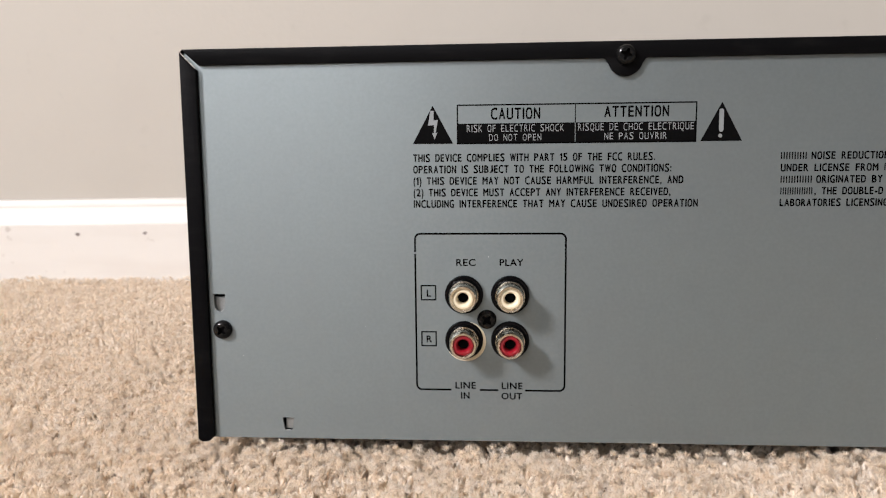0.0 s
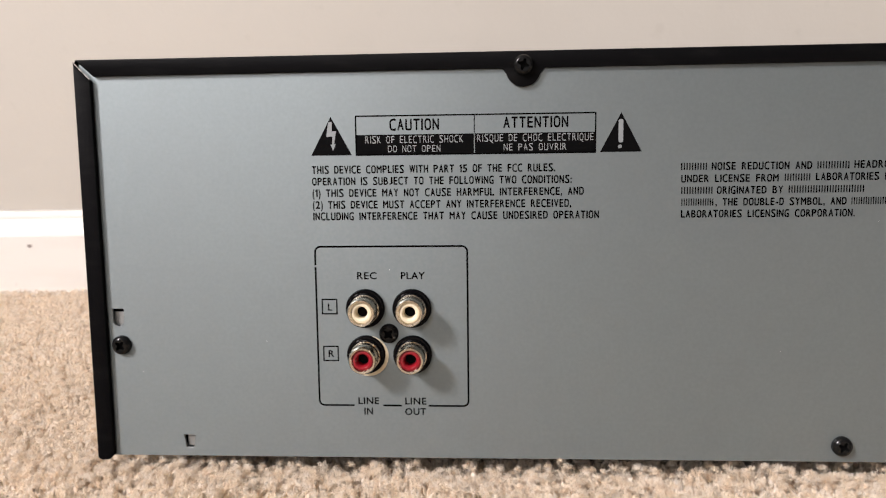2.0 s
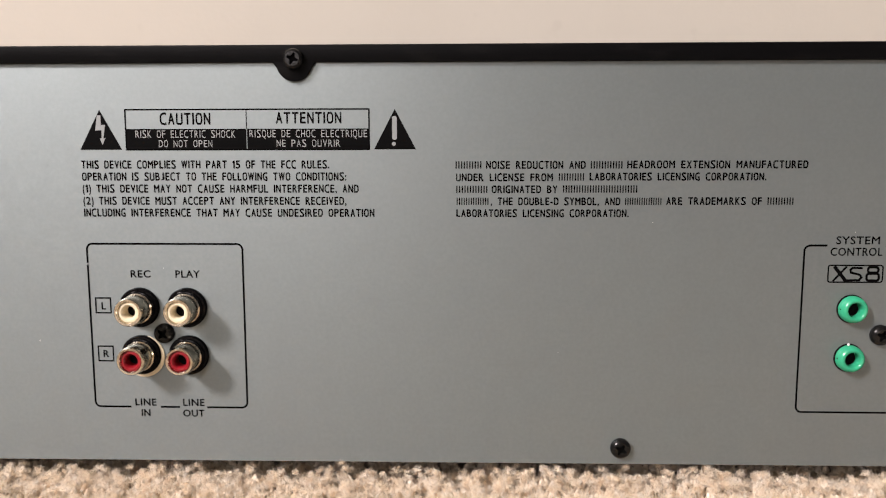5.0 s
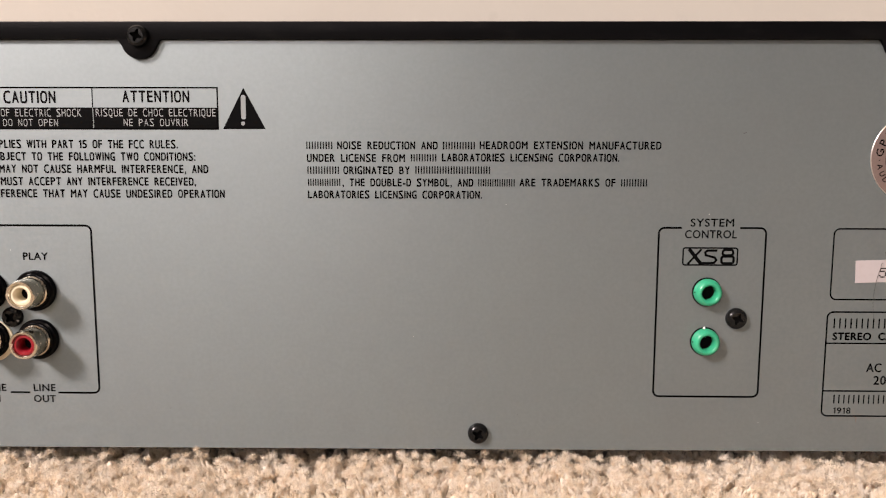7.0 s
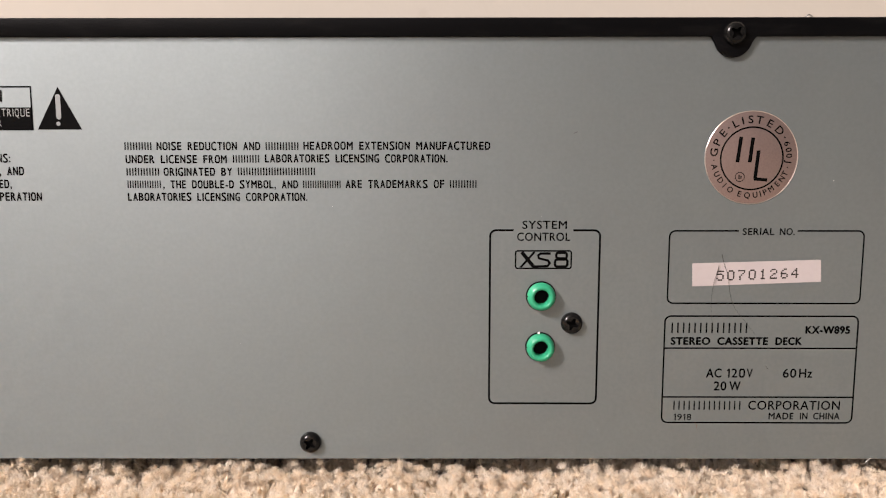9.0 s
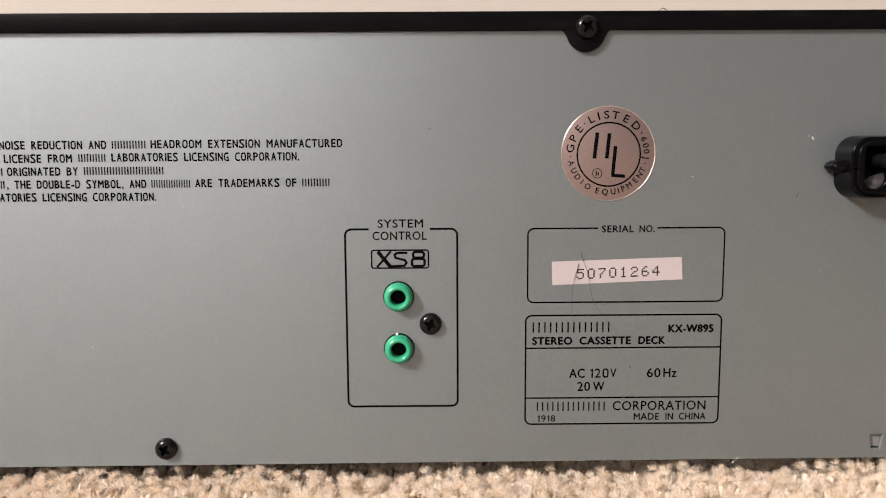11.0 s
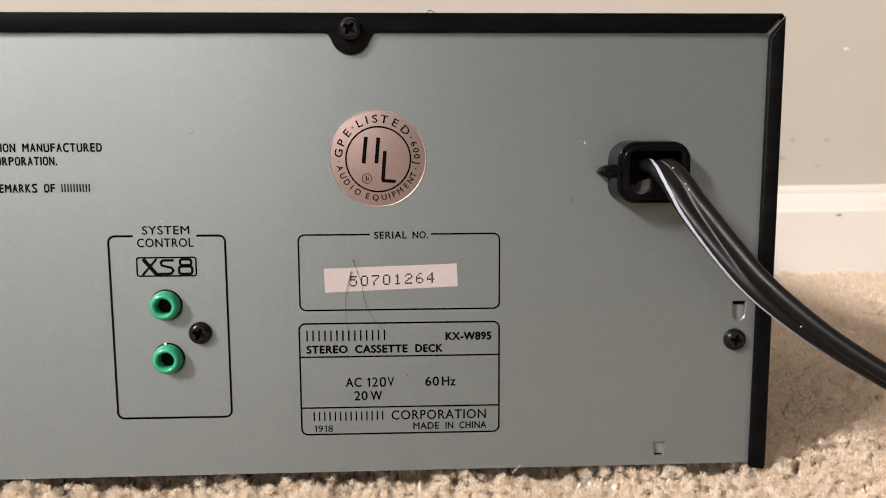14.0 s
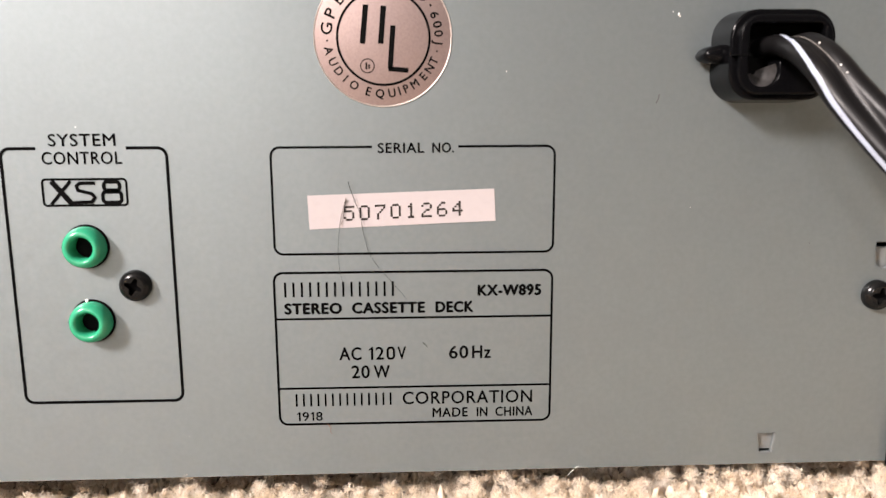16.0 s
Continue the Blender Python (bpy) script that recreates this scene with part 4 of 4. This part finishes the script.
strand("lint_fibre", [(0.1520, -0.0010, 0.0012), (0.1528, -0.0013, 0.0022), (0.1541, -0.0012, 0.0034)], 0.00004, LINT, deck)
strand("brown_fibre", [(0.1058, -0.0003, 0.0124), (0.1063, -0.0004, 0.0117), (0.1062, -0.0003, 0.0110), (0.1066, -0.0003, 0.0105)], 0.00007, FIBRE, deck, "short brown carpet fibre")
strand("dust_tuft", [(0.1302, 0.0012, 0.1200), (0.1310, 0.0010, 0.1206), (0.1322, 0.0012, 0.1200)], 0.00022, HAIR, deck)
part("scratch", ribbon([(0.1666, 0.0725), (0.1670, 0.0733), (0.1671, 0.0741)], 0.00022, PRINT_Y), SCRATCH, panel)
part("scratch", ribbon([(0.0712, 0.0905), (0.0721, 0.0909)], 0.00018, PRINT_Y), SCRATCH, panel)
part("print_nick", polygon([(-0.1514, 0.0591), (-0.1507, 0.0592), (-0.1508, 0.0597), (-0.1513, 0.0596)], PRINT_Y * 1.8), BARE, panel)
rng = random.Random(11)
for k, (x, z, r) in enumerate([(0.1700, 0.0880, 0.00022), (0.1703, 0.0876, 0.00014), (0.1690, 0.0884, 0.00012)]):
    bm = bmesh.new()
    bmesh.ops.create_icosphere(bm, subdivisions=1, radius=r)
    part("dust_speck", bm, LINT, deck, place=pose(x, -r * 0.3, z, 0, 0, 0) @ Matrix.Diagonal((0.6, 0.5, 1.6, 1)))
for k in range(14):
    bm = bmesh.new()
    r = rng.uniform(0.00005, 0.00010)
    bmesh.ops.create_icosphere(bm, subdivisions=1, radius=r)
    part("dust_speck", bm, HAIR if rng.random() < 0.5 else LINT, deck, place=pose(rng.uniform(-0.205, 0.205), -r * 0.2, rng.uniform(0.006, 0.108)))

# scuffs on the baseboard and marks on the wall
for n, (x, z, w, h) in enumerate([(-0.4418, 0.0335, 0.0020, 0.0014), (-0.3901, 0.0338, 0.0018, 0.0012), (0.475, 0.026, 0.004, 0.0004)]):
    scuff(x, -0.0138, z, w, h, SCUFF, skirting, n)
scuff(0.4335, -0.0140, 0.0376, 0.0024, 0.0008, SCUFF, skirting, 20)
for n, (x, z, w, h) in enumerate([(0.404, 0.0920, 0.0022, 0.0016), (0.396, 0.0795, 0.0040, 0.0018), (0.4294, 0.0918, 0.0024, 0.0016), (0.424, 0.073, 0.0028, 0.0010)]):
    scuff(x, -0.0006, z, w, h, SMUDGE, north, 30 + n)
scuff(0.4406, -0.0006, 0.1568, 0.0027, 0.0013, TRIM, north, 40)

# ---- carpet ----
floor = setting("floor", box(WALL_W - 0.12, 4.12, WALL_S - 0.12, 0.75, CARPET - 0.03, CARPET, 0), BACKING, "beige twist-pile carpet, fluffy and worn", "carpet")


def yarn(x0, x1, y0, y1, spacing, height, radius, seed, sides, levels, hairs, thick, fan=0):
    """Rounded, lumpy ends of twisted yarn on a jittered grid; returns vertices and faces."""
    g = np.random.default_rng(seed)
    nx, ny = int((x1 - x0) / spacing), int((y1 - y0) / (spacing * 0.87))
    ix, iy = np.meshgrid(np.arange(nx), np.arange(ny))
    x = (x0 + (ix + 0.5 * (iy % 2) + g.uniform(-0.45, 0.45, ix.shape)) * spacing).ravel()
    y = (y0 + (iy + g.uniform(-0.45, 0.45, ix.shape)) * spacing * 0.87).ravel()
    keep = (y < WALL_AT + math.tan(radians(WALL_TURN)) * x - 0.0145) & ~((np.abs(x) < HALF - 0.004) & (y > 0.022) & (y < DEPTH))
    near = (x > -0.325 - 0.70 * y) & (x < 0.262 + 0.66 * y)  # fine yarn beside the deck, coarse yarn beyond it
    keep &= (near if fan > 0 else ~near) if fan else True
    x, y = x[keep], y[keep]
    m = len(x)
    swell = np.sin(x * 71 + 2.1 * np.sin(y * 53)) * np.sin(y * 83 + 1.7 * np.sin(x * 47))
    tall = height * (0.88 + 0.12 * swell + g.normal(0, 0.11, m))
    ground = CARPET + 0.0014 * np.clip(x / 0.2, 0, 1)  # the floor rises a little towards the cord end
    under = (np.abs(x) < HALF + 0.001) & (y > 0.002) & (y < DEPTH)
    tall = np.where(under, np.minimum(tall, height * 0.52), tall)
    lean = g.normal(0, 0.20, (m, 2)) + np.stack([np.sin(y * 37 + x * 19), np.cos(x * 41 - y * 23)], 1) * 0.16
    bend = g.normal(0, 0.20, (m, 2))
    r = radius * g.uniform(0.75, 1.25, m)
    spin = g.uniform(0, 2 * np.pi, m)
    vs = []
    for s, w in levels:
        c = np.stack([x, y], 1) + lean * (tall * s)[:, None] + bend * (tall * s * s)[:, None]
        a = spin[:, None] + 2.6 * s + np.arange(sides) * 2 * np.pi / sides
        q = (r * w)[:, None] * g.uniform(0.66, 1.32, (m, sides))
        z = (ground + tall * s)[:, None] + g.normal(0, 0.10, (m, sides)) * radius
        vs.append(np.stack([c[:, :1] + q * np.cos(a), c[:, 1:] + q * np.sin(a), z], 2))
    s = levels[-1][0] + 0.07
    c = np.stack([x, y], 1) + lean * (tall * s)[:, None] + bend * (tall * s * s)[:, None]
    vs.append(np.concatenate([c, (ground + tall * s)[:, None]], 1)[:, None, :])
    verts = np.concatenate(vs, 1)
    per, faces, n = verts.shape[1], [], len(levels)
    for k in range(n - 1):
        for j in range(sides):
            a, b = sides * k + j, sides * k + (j + 1) % sides
            faces += [(a, b, b + sides), (a, b + sides, a + sides)]
    for j in range(sides):
        faces.append((sides * (n - 1) + j, sides * (n - 1) + (j + 1) % sides, sides * n))
    f = (np.array(faces)[None] + (np.arange(m) * per)[:, None, None]).reshape(-1, 3)
    # a fluffy head of short curled fibres on each yarn end
    n = m * hairs
    way = g.normal(0, 1, (n, 3)) + (0, 0, 0.5)
    way[:, 2] = np.where(way[:, 2] < -0.4, -way[:, 2], way[:, 2])
    way /= np.linalg.norm(way, axis=1, keepdims=True)
    head = np.concatenate([np.stack([x, y], 1) + lean * (tall * 0.88)[:, None] + bend * (tall * 0.77)[:, None], (ground + tall - r)[:, None]], 1)
    head, reach = np.repeat(head, hairs, 0), np.repeat(r, hairs)[:, None] * g.uniform(0.70, 1.40, (n, 1))
    curl = way + g.normal(0, 0.50, (n, 3))
    knots = [head + 0.22 * reach * way, head + 0.92 * reach * way, head + 1.04 * reach * curl / np.linalg.norm(curl, axis=1, keepdims=True)]
    side = g.normal(0, 1, (n, 3)) * (1, 1, 0.4)
    side *= thick * g.uniform(0.6, 1.3, (n, 1)) / np.linalg.norm(side, axis=1, keepdims=True)
    fib = np.stack([k + w * side for k in knots[:2] for w in (1, -1)] + [knots[2]], 1)
    base = len(verts) * per
    ff = np.array([(0, 1, 3), (0, 3, 2), (2, 3, 4)])[None] + (base + np.arange(n) * 5)[:, None, None]
    return np.concatenate([verts.reshape(-1, 3), fib.reshape(-1, 3)]), np.concatenate([f, ff.reshape(-1, 3)])


def pile_object(patches):
    vs, fs, n = [], [], 0
    for make, *args in patches:
        v, f = make(*args)
        vs.append(v)
        fs.append(f + n)
        n += len(v)
    v, f = np.concatenate(vs), np.concatenate(fs)
    me = bpy.data.meshes.new("carpet_pile")
    me.vertices.add(len(v))
    me.vertices.foreach_set("co", v.astype(np.float32).ravel())
    me.loops.add(f.size)
    me.loops.foreach_set("vertex_index", f.astype(np.int32).ravel())
    me.polygons.add(len(f))
    me.polygons.foreach_set("loop_start", (np.arange(len(f)) * 3).astype(np.int32))
    me.update(calc_edges=True)
    me.polygons.foreach_set("use_smooth", np.ones(len(f), bool))
    tagged(part("carpet_pile", me, PILE), "beige tufts of twisted carpet yarn, fluffy and uneven", "carpet pile", kind="stuff")


H = 0.0080
CORE = ((0.30, 1.0), (0.58, 0.98), (0.75, 0.66))
LOW = ((0.25, 0.85), (0.48, 0.66), (0.62, 0.36))
pile_object([
    (yarn, -0.310, 0.275, -0.014, 0.012, 0.0024, H * 1.28, 0.0015, 1, 5, LOW, 92, 0.000045),
    (yarn, -0.310, 0.275, -0.036, -0.014, 0.0024, H * 1.32, 0.0015, 11, 5, LOW, 42, 0.000065),
    (yarn, -0.310, 0.275, 0.012, 0.024, 0.0026, H * 1.26, 0.0015, 12, 5, LOW, 30, 0.00008),
    (yarn, -0.40, -0.214, 0.024, 0.12, 0.0026, H * 1.12, 0.0015, 2, 5, LOW, 40, 0.00008, 1),
    (yarn, 0.214, 0.345, 0.024, 0.12, 0.0026, H * 1.12, 0.0015, 3, 5, LOW, 40, 0.00008, 1),
    (yarn, -0.56, -0.20, 0.12, 0.36, 0.0030, H * 1.12, 0.0018, 6, 5, LOW, 14, 0.00018, 1),
    (yarn, 0.20, 0.51, 0.12, 0.37, 0.0032, H * 1.12, 0.0019, 7, 5, LOW, 14, 0.00018, 1),
    (yarn, -0.66, -0.30, 0.024, 0.38, 0.0060, H, 0.0032, 13, 5, CORE, 4, 0.0003, -1),
    (yarn, 0.24, 0.60, 0.024, 0.38, 0.0060, H, 0.0032, 14, 5, CORE, 4, 0.0003, -1),
    (yarn, -0.64, -0.310, -0.062, 0.024, 0.0050, H, 0.0027, 4, 5, CORE, 4, 0.0003),
    (yarn, 0.275, 0.58, -0.062, 0.024, 0.0050, H, 0.0027, 5, 5, CORE, 4, 0.0003),
    (yarn, -0.20, 0.20, 0.265, 0.38, 0.0050, H, 0.0027, 8, 5, CORE, 4, 0.0003),
    (yarn, -0.64, 0.58, -0.30, -0.062, 0.0070, H, 0.0037, 9, 5, CORE, 2, 0.0003),
    (yarn, -0.310, 0.275, -0.062, -0.036, 0.0040, H, 0.0021, 10, 5, CORE, 6, 0.0002),
])
